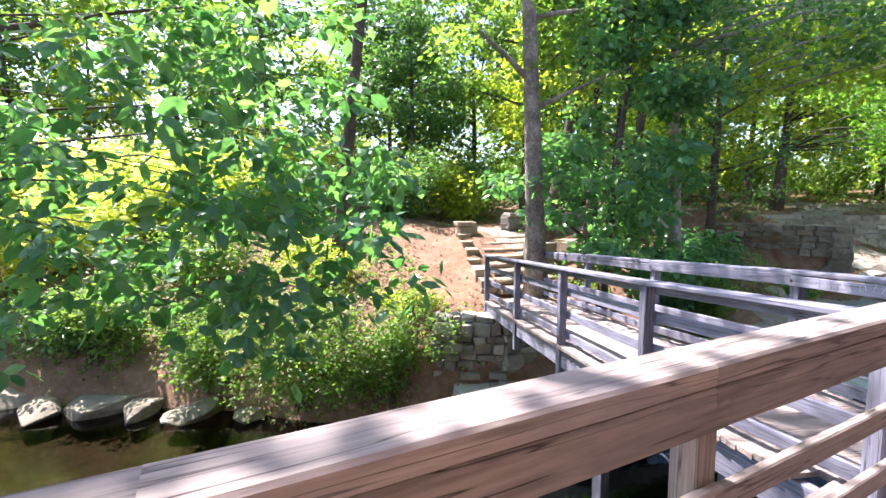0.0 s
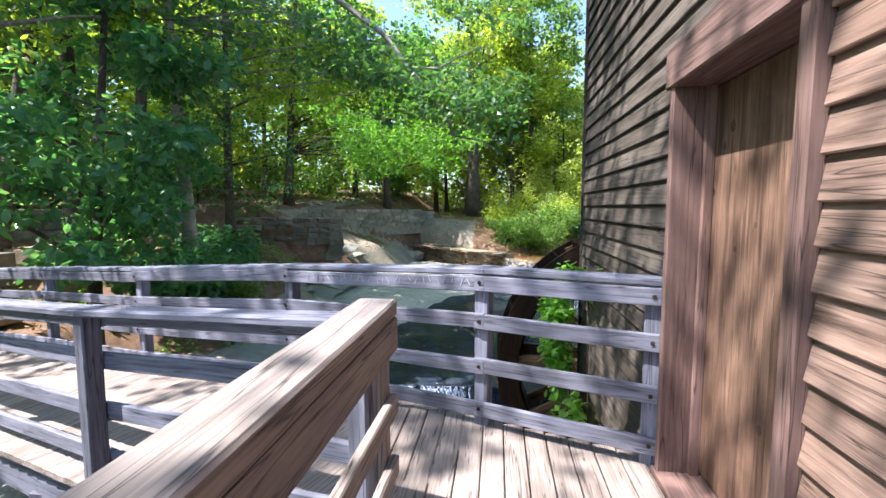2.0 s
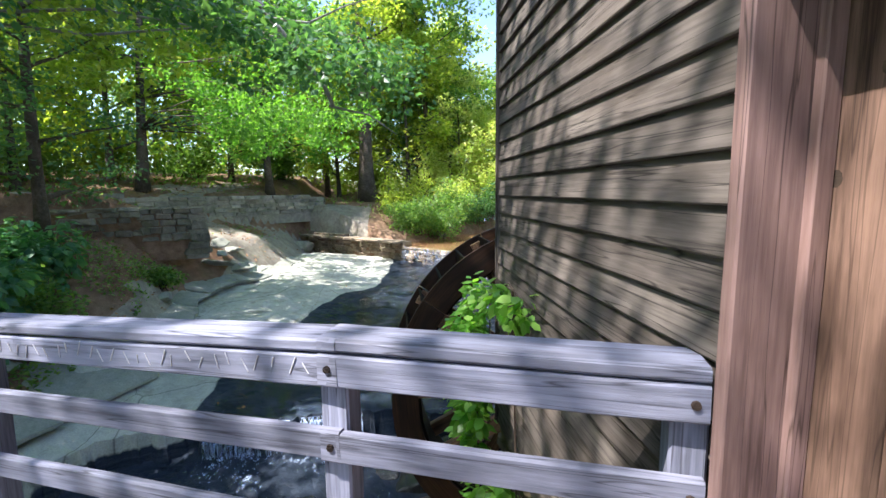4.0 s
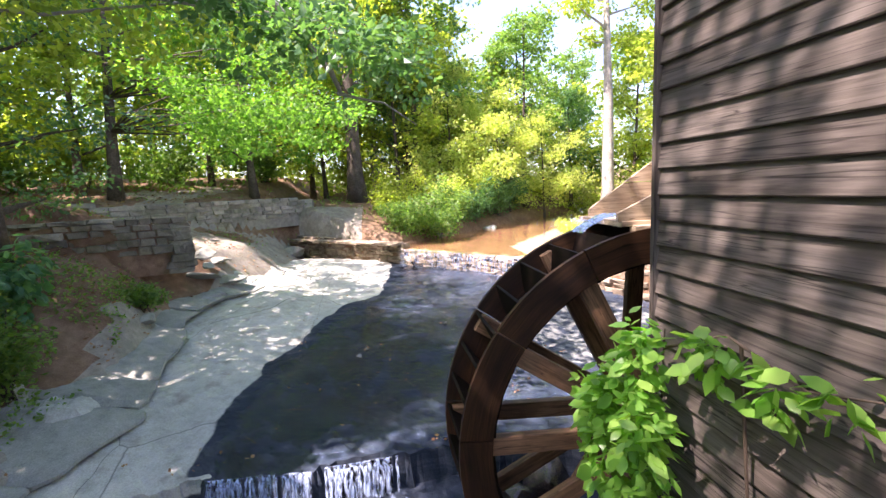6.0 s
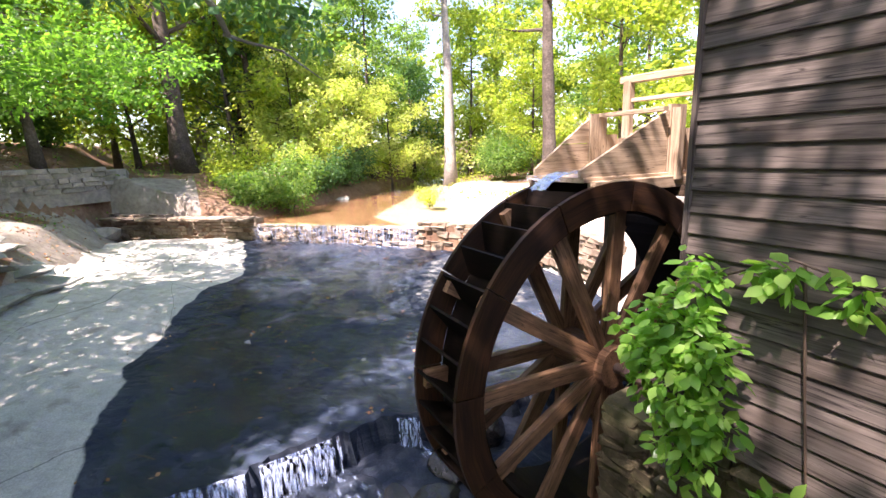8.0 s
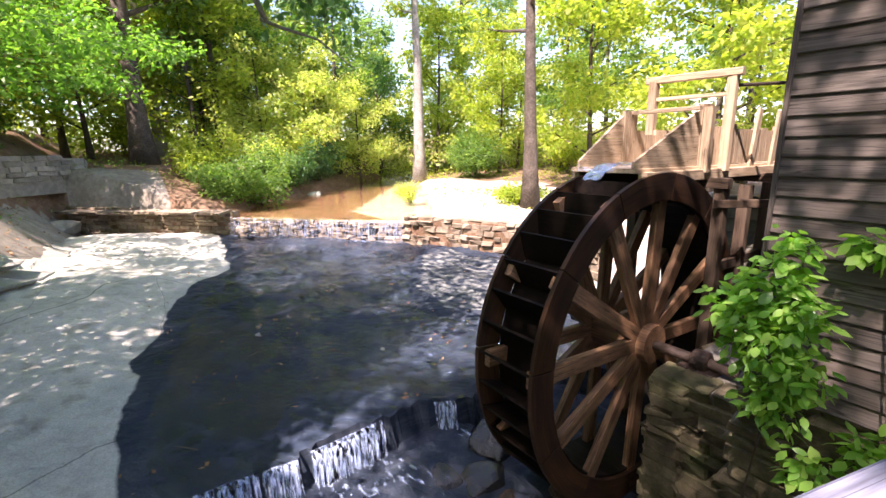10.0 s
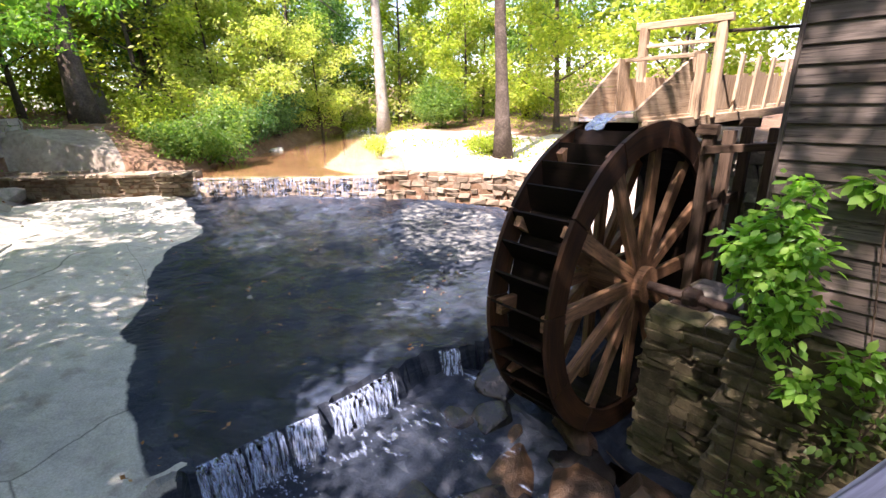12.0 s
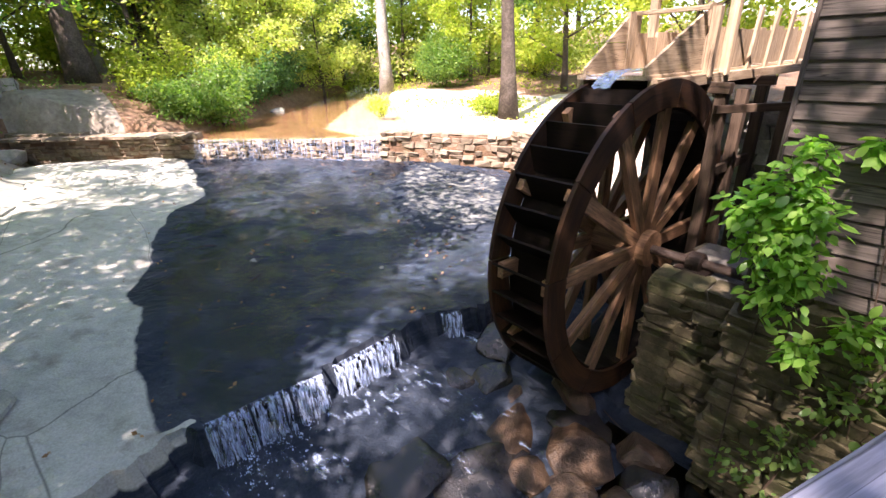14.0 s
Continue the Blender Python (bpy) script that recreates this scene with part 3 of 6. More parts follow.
def ground_height(x, y):
    s = y - north_edge(x)
    down = np.interp(s, [-0.6, 0, 0.5, 2.5, 5, 8, 14, 30, 90], [-3.6, -3.1, -2.4, -1.3, -0.2, 0.8, 2.0, 4.5, 10])
    upst = np.interp(s, [-0.6, 0, 0.35, 1.5, 2.4, 3.0, 3.6, 5, 7, 9, 12, 24, 40, 90], [-3.6, -2.5, -1.95, -1.5, -1.1, -0.55, -0.3, 0.1, 0.4, 0.55, 1.0, 1.9, 4.0, 9])
    near_steps = np.clip((x - 1.5) / 3.5, 0, 1) * np.clip((9.5 - x) / 2, 0, 1)
    down = np.maximum(down, np.interp(s, [-0.6, 0, 0.6, 1.8, 4, 8], [-3.6, -3.1, -1.5, -0.75, -0.45, 0.8]) * near_steps + down * (1 - near_steps))
    wgt = np.clip((x - 7.0) / 2.5, 0, 1)
    z = down * (1 - wgt) + upst * wgt
    # the flight of steps and the landing at the bridge's far end
    fl = np.clip(1 - np.abs(x - (7.8 + (y - 8.4) * 0.4)) / 2.3, 0, 1) * np.clip((y - 7.6) / 0.8, 0, 1) * np.clip((18 - y) / 3, 0, 1)
    fl = np.clip(fl * 2.5, 0, 1)
    z = z * (1 - fl) + fl * np.interp(y, [7.5, 9.3, 13, 18], [-0.75, -0.72, 0.75, 1.1])
    # the dirt bank below the terrace wall, and the path that ramps down past its end
    bd = y - bank_edge(x)
    dirt = np.interp(bd, [-0.5, 0, 0.6, 1.2, 2.0, 3.0, 4.5, 8], [-3.2, -2.4, -1.75, -0.95, -0.1, 0.3, 0.6, 1.1])
    ramp_z = np.interp(x, [17, 18.9, 20, 21.5, 24, 30], [1.0, 0.9, 0.3, -0.35, -0.65, -0.7]) + np.clip((bd - 1.5) * 0.3, 0, 1.75)
    lane = np.minimum(ramp_z, np.interp(bd, [0, 0.5, 1.2, 2.0, 2.6], [-2.4, -1.75, -1.15, -0.3, 1.6]))
    onto = np.where(y > 6.2, np.clip((x - wall_line(y) - 0.1) / 0.25, 0, 1), np.clip((x - 18.9) / 1.0, 0, 1))
    bank_z = dirt * (1 - onto) + lane * onto
    bw = np.clip((x - 12.5) / 3, 0, 1) * np.clip((33 - x) / 4, 0, 1) * np.clip((bd + 0.5) / 0.4, 0, 1) * np.clip((22 - y) / 6, 0, 1)
    z = z * (1 - bw) + bank_z * bw
    sd = (x - 22) * 0.725 + (y - 14.5) * 0.69
    mw = np.clip((y - 4.6) / 3.5, 0, 1) * np.clip((x - 20) / 2, 0, 1) * np.clip(sd * 2.5, 0, 1)
    z = z * (1 - mw) + mw * np.maximum(z, 1.45 + 0.12 * np.clip(sd, 0, 14))
    q = south_edge(x) - y
    south = np.interp(q, [0.1, 0.3, 0.6, 8, 20, 45, 90], [-3.6, -1.6, -1.06, -0.95, -0.3, 1.5, 6])
    south = np.where(x < 8.5, np.interp(q, [-0.5, 0, 0.3], [-3.6, -3.2, -2.6]), south)
    mid = (north_edge(x) + south_edge(x)) / 2
    z = np.where(y > mid, z, south)
    # the pool above the weir and its brook
    rx, ry = x - POND_A[0], y - POND_A[1]
    al = rx * POND_B[0] + ry * POND_B[1]
    ac = rx * 0.6 + ry * 0.8
    half = np.interp(al, [-1, 0, 4, 8, 14, 22, 30], [3.9, 3.8, 3.6, 3.1, 2.3, 1.6, 0.8]) + 0.25 * np.sin(al * 1.3)
    bank = np.clip((np.abs(ac + 0.25 * al * 0.0) - half) / 1.2, 0, 1)
    back = np.interp(al, [0, 3, 10, 30], [-0.95, -0.9, -0.5, 0.4])
    north_b = np.where(ac > 0, np.interp(ac - half, [0, 1.5, 4, 7, 20], [-1.2, -0.7, 0.0, 0.75, 1.6]), np.interp(-ac - half, [0, 1.0, 6, 30], [-1.2, -0.95, -0.6, 1.5]))
    behind = np.clip((al - np.interp(ac, [-3.6, 3.66, 11.3], [-0.69, 0.63, 1.4]) - 0.2) / 0.3, 0, 1)
    near = np.where(ac > 0, np.clip((north_edge(x) + 5 - y) / 4, 0, 1), np.clip((9 + ac) / 4, 0, 1)) * behind * np.clip((60 - al) / 20, 0, 1)
    carved = np.where(bank < 1, -1.75 + bank * 0.6, north_b)
    z = z * (1 - near) + carved * near
    return z


def axis(lo, hi, fine_lo, fine_hi, step, far):
    a = list(np.arange(fine_lo, fine_hi, step))
    out, s = a[-1], step
    while out < hi:
        s = min(s * 1.25, far)
        out += s
        a.append(out)
    out, s = a[0], step
    while out > lo:
        s = min(s * 1.25, far)
        out -= s
        a.insert(0, out)
    return np.array(a)


gx, gy = axis(-200, 260, -8, 36, 0.3, 12), axis(-220, 220, -14, 22, 0.3, 12)
X, Y = np.meshgrid(gx, gy)
Z = ground_height(X, Y) + 0.10 * rough_noise(X, Y, 0.8) * np.clip((Y - north_edge(X)) / 2 + 1, 0.2, 1) + 0.03 * rough_noise(X, Y, 3.1, 5.0)
nx, ny = len(gx), len(gy)
idx = np.arange(nx * ny).reshape(ny, nx)
gf = np.stack([idx[:-1, :-1], idx[:-1, 1:], idx[1:, 1:], idx[1:, :-1]], -1).reshape(-1, 4)
fx, fy = X[:-1, :-1].ravel(), Y[:-1, :-1].ravel()
fac = (fx - POND_A[0]) * 0.6 + (fy - POND_A[1]) * 0.8
wob = 0.8 * np.sin(fx * 0.9) + 0.6 * np.sin(fy * 1.3 + 1)
south_pale = ((fy < south_edge(fx)) & (fx > 9) & (fx < 48) & (fy > -19 + wob) & (fac < -1))
north_pale = ((fy > north_edge(fx) + 5.2 + 0.3 * wob) & (fy < north_edge(fx) + 9.2 + 0.3 * wob) & (fx > 9) & (fx < 34) & (fac > 2) & (wob > -0.5)) | ((fx > 8.5) & (fx < 26) & (fy > north_edge(fx) - 0.4) & (fy < north_edge(fx) + np.where(fx > 20.8, 5.4, 0.8) + 0.4 * wob)) | ((fx > 20.8) & (fx < 33.5) & (fy > 1.5) & (fy < 12) & ((fx - 22) * 0.725 + (fy - 14.5) * 0.69 < -0.2) & (wob > -0.75))
whole("ground", raw("ground", np.stack([X.ravel(), Y.ravel(), Z.ravel()], 1), gf, [M_GROUND, M_SAND, M_TRACK], True, face_mat=np.where(south_pale, 1, np.where(north_pale, 2, 0))), "brown leaf-littered forest floor with pale trodden paths", "ground", kind="structure")


def lip(y):
    return 10.33 + 0.07 * np.sin(y * 2.1) + 0.05 * np.sin(y * 5.3 + 1) + np.where(y < -0.2, 0.3 * (y + 0.2), 0)


def slab_edge(x):
    return np.where(x < 4.8, 99.0, np.where(x < 10.55, np.interp(x, [4.8, 5.8, 9.3, 10.0, 10.2, 10.4, 10.55], [6.3, 5.6, 5.0, 4.75, 4.3, 3.7, 3.3]) + 0.05 * np.sin(x * 7), -50))


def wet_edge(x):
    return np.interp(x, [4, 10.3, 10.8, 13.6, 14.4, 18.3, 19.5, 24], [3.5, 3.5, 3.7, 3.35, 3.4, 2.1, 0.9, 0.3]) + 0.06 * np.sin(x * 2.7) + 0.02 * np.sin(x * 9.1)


bx, by = np.arange(1.0, 28.0, 0.085), np.arange(-8.6, 9.8, 0.085)
X, Y = np.meshgrid(bx, by)
JX, JY = NP.uniform(-0.03, 0.03, X.shape), NP.uniform(-0.03, 0.03, X.shape)
X, Y = X + JX, Y + JY
n1, n2, n3 = rough_noise(X, Y, 0.35, 2.0), rough_noise(X, Y, 1.6, 8.0), rough_noise(X, Y, 0.7, 14.0)
plate = np.floor((n1 * 1.6 + n3 * 0.5 + X * 0.10 - Y * 0.08) * 5) / 5
up = np.interp(X, [10, 15, 20, 26], [-2.16, -2.08, -1.96, -1.9]) - 0.009 * (X - 10) + 0.0072 * Y + 0.09 * (plate - 1.0) + 0.02 * n2
up = np.maximum(up, up + (Y - wet_edge(X)) * 0.035 + 0.02)
lowp = np.interp(X, [1, 6, 8.3, 9.2, 10.4], [-3.5, -3.3, -2.95, -2.72, -2.62]) + 0.10 * plate + 0.13 * n3 + 0.03 * n2
bz = np.where(((X > lip(Y)) & (Y < 3.35)) | (Y > slab_edge(X)), np.where(X < 10.3, up - (10.3 - X) * 0.045, up), lowp)
ridge = bank_edge(X) + 0.5 + 0.1 * n2
rise = np.interp(X, [8, 12, 16, 18.5, 21, 25, 27], [0.10, 0.17, 0.30, 0.34, 0.26, 0.14, 0.08])
shelf = up + rise - 0.12 + 0.33 * np.minimum(Y - ridge, 1.6) + 0.14 * (np.floor((n3 * 1.3 + n1) * 4) / 4) * np.clip((Y - ridge) * 2, 0, 1)
bz = np.where((Y > ridge) & (X > 7.5), np.maximum(bz, shelf), bz)
bz = np.where(Y > ridge + 2.1, -3.0, bz)
bz = np.where((Y < south_edge(X) + 0.1), -3.3, bz)
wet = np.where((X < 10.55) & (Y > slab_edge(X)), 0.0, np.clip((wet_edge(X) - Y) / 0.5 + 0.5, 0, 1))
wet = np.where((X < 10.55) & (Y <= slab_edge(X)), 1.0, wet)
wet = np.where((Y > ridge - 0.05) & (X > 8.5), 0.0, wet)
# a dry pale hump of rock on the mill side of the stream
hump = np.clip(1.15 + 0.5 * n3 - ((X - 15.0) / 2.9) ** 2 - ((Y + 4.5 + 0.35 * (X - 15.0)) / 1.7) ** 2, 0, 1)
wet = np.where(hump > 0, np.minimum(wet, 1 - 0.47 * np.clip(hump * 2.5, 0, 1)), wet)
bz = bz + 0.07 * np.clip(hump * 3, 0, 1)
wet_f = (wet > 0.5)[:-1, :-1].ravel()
nx, ny = len(bx), len(by)
idx = np.arange(nx * ny).reshape(ny, nx)
bf = np.stack([idx[:-1, :-1], idx[:-1, 1:], idx[1:, 1:], idx[1:, :-1]], -1).reshape(-1, 4)
cz = bz[:-1, :-1].ravel()
keep = (cz > -2.99) | (wet_f & (cz > -3.6) & (Y[:-1, :-1].ravel() > south_edge(X[:-1, :-1].ravel())))
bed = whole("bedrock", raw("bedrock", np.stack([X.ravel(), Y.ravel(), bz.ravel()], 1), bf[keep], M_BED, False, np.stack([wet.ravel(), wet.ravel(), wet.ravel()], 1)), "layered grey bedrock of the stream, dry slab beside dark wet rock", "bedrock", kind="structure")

# big flat slabs with an undercut edge, stepping up from the stream
def rock_slab(xa, xb, seed):
    n, vs, fs = max(6, int((xb - xa) / 0.12)), [], []
    prof = [(0.30, -0.60), (0.24, -0.10), (0.05, -0.09), (-0.03, -0.045), (-0.02, 0.0), (0.12, 0.03)] + [(d, 0.03 + 0.22 * (d - 0.12)) for d in (0.3, 0.5, 0.75, 1.0, 1.3, 1.6, 1.9)] + [(2.1, -0.2)]
    for k in range(n + 1):
        u = k / n
        x = xa + (xb - xa) * u
        end = min(1.0, min(u, 1 - u) * (xb - xa) / 0.18)
        foot = float(bank_edge(x)) + 0.22 * noise.noise((x * 0.8, seed, 0)) + 0.09 * noise.noise((x * 3.1, seed, 2)) + 0.16 * (1 - end) ** 2
        top = float(np.interp(x, [10, 15, 20, 26], [-2.16, -2.08, -1.96, -1.9])) + float(np.interp(x, [8, 12, 16, 18.5, 21, 25, 27], [0.16, 0.22, 0.34, 0.38, 0.28, 0.17, 0.1])) + 0.03 * math.sin(seed * 2.3)
        for d, z in prof:
            bumpy = 0.05 * noise.fractal((x * 0.9, d * 1.4 + seed, 1.0), 1.0, 2.0, 4) + 0.05 * math.floor(noise.noise((x * 0.7 + seed, d * 1.8, 5.0)) * 3) / 3 * min(1, max(0, d))
            vs.append((x + 0.06 * noise.noise((d * 3, seed, u)), foot + d, top + z + bumpy - 0.05 * (1 - end)))
    m = len(prof)
    for k in range(n):
        fs += [(k * m + j, (k + 1) * m + j, (k + 1) * m + j + 1, k * m + j + 1) for j in range(m - 1)]
    fs += [tuple(range(m)), tuple(n * m + j for j in range(m - 1, -1, -1))]
    c = ((xa + xb) / 2, float(bank_edge((xa + xb) / 2)), -2.3)
    return whole("rock_slab", raw("rock_slab", np.array(vs) - np.array(c), fs, M_DRY), "broad flat grey rock slab with an undercut edge", "rock", "stream bank slabs", at=c)


for k, (xa, xb) in enumerate([(8.6, 10.5), (10.5, 12.4), (12.4, 13.5), (13.5, 16.6), (16.6, 18.2), (18.2, 20.6), (20.6, 23.2), (23.2, 26.5)]):
    rock_slab(xa + 0.012, xb - 0.012, k + 1)

# a thin sheet of running water over the upper bedrock
fz = np.interp(X, [10, 15, 20, 26], [-2.16, -2.08, -1.96, -1.9]) - 0.009 * (X - 10) + 0.0072 * Y - 0.09 + 0.09 * (n1 * 1.6 + n3 * 0.5 + X * 0.10 - Y * 0.08) + 0.006 * n2 - 0.004
fk = ((X > lip(Y) + 0.02) & (Y < wet_edge(X) - 0.1) & (Y > south_edge(X) + 0.2) & (X < 27) & (hump < 0.1))[:-1, :-1].ravel()
film = whole("water", raw("water", np.stack([X.ravel(), Y.ravel(), fz.ravel()], 1), bf[fk], W_FILM, True), "thin clear water running over dark bedrock", "stream", kind="structure")
film.visible_shadow = False


lz = np.interp(X, [1, 6, 8.3, 9.2, 10.4], [-3.5, -3.3, -2.95, -2.72, -2.62]) + 0.10 * (n1 * 1.6 + n3 * 0.5 + X * 0.10 - Y * 0.08) - 0.07 + 0.13 * n3 + 0.012 * n2
lk = ((X < lip(Y) - 0.02) & (X > 7.6) & (Y < slab_edge(X) - 0.1) & (Y > 0.25) & (lz > -2.97))[:-1, :-1].ravel()
film = whole("water", raw("water", np.stack([X.ravel(), Y.ravel(), lz.ravel()], 1), bf[lk], W_FILM, True), "fast shallow water sliding down below the cascade", "stream", kind="structure")
film.visible_shadow = False


def sheet(name, poly, z, mat, label, step=0.5):
    me = raw(name, [(x, y, z) for x, y in poly], [tuple(range(len(poly)))], mat)
    ob = whole(name, me, label, "water", kind="structure")
    ob.visible_shadow = False
    return ob


sheet("water", [(-40, -0.95), (9.2, -0.95), (9.2, -3.6), (10.6, -3.6), (10.6, 3.6), (6, 7.2), (2, 10), (-4, 14.5), (-40, 28)], -2.98, W_DEEP, "dark brown pool under the footbridge")
pl, pr = [], []
for a in np.linspace(-0.2, 30, 24):
    h = float(np.interp(a, [-1, 0, 4, 8, 14, 22, 30], [3.9, 3.8, 3.6, 3.1, 2.3, 1.6, 0.8])) + 0.8
    c = POND_A + POND_B * a
    pl.append((c[0] + 0.6 * h, c[1] + 0.8 * h))
    pr.append((c[0] - 0.6 * h, c[1] - 0.8 * h))
sheet("water", pr + pl[::-1], -1.2, W_POND, "shallow amber pool behind the stone weir")


# ---- stone weir and stream walls ----
def fall(root, a, b, z0, z1, out, count, wid, name="strand", mat=None, gap=-0.22):
    """A curtain of separate falling strands from the line a-b."""
    a, b = Vector(a), Vector(b)
    d = (b - a).normalized()
    o = Vector(out).normalized()
    rng = random.Random(int(z0 * -100) + count)
    vs, fs = [], []
    for k in range(count):
        t = rng.random()
        if noise.noise((t * 9, 3.0, count)) < gap:
            continue
        p = a.lerp(b, t)
        w = wid * rng.uniform(0.4, 1.5)
        reach = rng.uniform(0.06, 0.2)
        foot = z0 + rng.uniform(0.0, 0.16) * (z1 - z0)
        n = 6
        for j in range(n + 1):
            u = j / n
            q = p + o * (reach * u ** 0.6 + 0.01) + Vector((0, 0, (z1 - z0) * -(u ** 1.4))) + d * rng.uniform(-0.01, 0.01)
            q.z = z1 - (z1 - foot) * u ** 1.4 + (0.015 if j == 0 else 0)
            ww = w * (1 - 0.25 * u)
            vs += [q - d * ww / 2, q + d * ww / 2 + o * rng.uniform(-0.01, 0.02)]
        s = len(vs) - 2 * (n + 1)
        fs += [(s + 2 * j, s + 2 * j + 1, s + 2 * j + 3, s + 2 * j + 2) for j in range(n)]
    return tagged(part(name, (vs, fs, [(0, 0, 0)] * len(vs)), mat or M_FALL, root, smooth=True), kind="stuff")


def spray(root, a, b, out, count, seed, z):
    """Foam flecks thrown up at the foot of a fall."""
    rng = np.random.default_rng(seed)
    a, b, o = np.array(a), np.array(b), np.array(out)
    pos = a + (b - a) * rng.random((count, 1)) + o * rng.gamma(1.3, 0.16, (count, 1))
    pos[:, 2] = z + rng.gamma(1.0, 0.012, count)
    ang, r = rng.uniform(0, 6.3, count), rng.uniform(0.003, 0.013, count)
    vs, fs = [], []
    for p, t, q in zip(pos, ang, r):
        s = len(vs)
        for k in range(6):
            c = t + k * math.pi / 3
            vs.append((p[0] + math.cos(c) * q * 1.4, p[1] + math.sin(c) * q, p[2] + 0.006 * math.sin(c * 2)))
        fs.append(tuple(range(s, s + 6)))
    return tagged(part("foam", (vs, fs, [(0, 0, 0)] * len(vs)), M_FOAM, root), kind="stuff")


def froth(root, centre, rx, ry, yaw, seed, rise=0.03):
    """A ragged patch of churned white water lying on the stream."""
    vs, fs = [(centre[0], centre[1], centre[2] + rise)], []
    n = 28
    for ring in (0.33, 0.66, 1.0):
        for k in range(n):
            a = 2 * math.pi * k / n
            w = ring * (1 + 0.38 * noise.noise((math.cos(a) * 1.8 + seed, math.sin(a) * 1.8, ring)))
            dx, dy = math.cos(a) * rx * w, math.sin(a) * ry * w
            vs.append((centre[0] + dx * math.cos(yaw) - dy * math.sin(yaw), centre[1] + dx * math.sin(yaw) + dy * math.cos(yaw), centre[2] + rise * (1 - ring) + 0.02 * noise.noise((dx * 6, dy * 6, seed))))
    for k in range(n):
        k2 = (k + 1) % n
        fs.append((0, 1 + k, 1 + k2))
        for r in range(2):
            fs.append((1 + r * n + k, 1 + (r + 1) * n + k, 1 + (r + 1) * n + k2, 1 + r * n + k2))
    return part("froth", (vs, fs, [(0, 0, 0)] * len(vs)), M_FROTH, root, smooth=True)


WL, WR = (25.3, -0.35), (19.9, -5.35)
weir = thing("weir", (22.6, -2.85, -1.9), "low stone weir with water spilling over its lip", "weir", kind="structure")
masonry(weir, WL, WR, -2.05, -1.24, 0.5, (0.09, 0.16), (0.2, 0.5), M_WARM, 0.03)
core("body", WL, WR, -2.1, -1.26, 0.5, M_WET, weir)
stream_fall = thing("waterfall", (22.5, -2.8, -1.95), "white strands of water falling over the weir", "waterfall")
outw = (-0.68, 0.73, 0)
fall(stream_fall, (WR[0] - 0.06, WR[1] + 0.06, -1.18), (WL[0] - 0.06, WL[1] + 0.06, -1.18), -1.93, -1.18, outw, 430, 0.014, gap=-0.38)
spray(stream_fall, (WR[0] - 0.15, WR[1] + 0.15, 0), (WL[0] - 0.15, WL[1] + 0.15, 0), (-0.68, 0.73, 0), 900, 3, -1.9)
for k in range(14):
    t = (k + 0.5) / 14
    froth(stream_fall, (WR[0] + (WL[0] - WR[0]) * t - 0.25, WR[1] + (WL[1] - WR[1]) * t + 0.25, -1.915), 0.42, 0.2, 0.75, k)

wall_a = thing("wall_stream_north", (27.2, 1.9, -1.9), "low dry-laid stone wall beside the weir", "wall", kind="structure")
masonry(wall_a, (30.5, 5.3), WL, -2.0, -0.75, 0.55, (0.1, 0.2), (0.25, 0.6), M_WARM, 0.04, z1b=-1.0)
core("body", (30.5, 5.3), WL, -2.2, -1.1, 0.5, M_GROUND, wall_a)
masonry(wall_a, (30.2, 5.7), (25.0, 0.2), -1.0, -0.9, 0.9, (0.08, 0.12), (0.5, 0.9), M_WARM, 0.04)
wall_b = thing("wall_stream_south", (17.5, -6.5, -1.9), "sunlit rubble stone bank wall along the stream", "wall", kind="structure")
masonry(wall_b, WR, (15.6, -7.6), -2.05, -1.0, 0.5, (0.12, 0.24), (0.25, 0.6), M_WARM, 0.06)
masonry(wall_b, (15.6, -7.6), (12.4, -6.9), -2.05, -0.8, 0.5, (0.12, 0.24), (0.25, 0.6), M_WARM, 0.06)
core("body", WR, (15.6, -7.6), -2.2, -1.05, 0.4, M_GROUND, wall_b)
wall_c = thing("wall_terrace", (18.4, 7.4, 0.3), "terrace wall of coursed grey-brown stone above the rocky bank", "wall", kind="structure")
masonry(wall_c, (17.3, 10.2), (18.06, 8.0), 0.25, 1.12, 0.6, (0.14, 0.26), (0.25, 0.6), M_OLD, 0.06)
masonry(wall_c, (18.06, 8.0), (18.85, 6.35), 0.05, 1.08, 0.6, (0.14, 0.26), (0.25, 0.6), M_OLD, 0.06)
masonry(wall_c, (18.85, 6.35), (19.9, 6.8), -0.6, 1.02, 0.6, (0.14, 0.26), (0.25, 0.6), M_OLD, 0.09, z1b=0.3)
core("body", (17.35, 10.1), (18.08, 8.0), -0.6, 1.0, 0.5, M_GROUND, wall_c)
core("body", (18.1, 8.0), (18.9, 6.45), -0.6, 0.95, 0.5, M_GROUND, wall_c)
wall_d = thing("wall_path", (26, 11, 0.6), "long low retaining wall of coursed grey stone", "wall", kind="structure")
masonry(wall_d, (22.0, 14.5), (31.6, 4.4), 0.35, 1.62, 0.5, (0.16, 0.26), (0.4, 0.9), M_STONE, 0.04, z1b=1.3)
core("body", (22.0, 14.5), (31.6, 4.4), -0.2, 1.28, 0.5, M_STONE, wall_d)
wall_e = thing("wall_path", (12, 10.5, 0), "low retaining wall of warm rubble stone near the steps", "wall", kind="structure")
masonry(wall_e, (10.2, 10.6), (16.9, 10.7), -0.5, 0.62, 0.5, (0.13, 0.24), (0.3, 0.8), M_WARM, 0.04)
core("body", (9.2, 10.6), (16.9, 10.7), -0.7, 0.55, 0.5, M_STONE, wall_e)
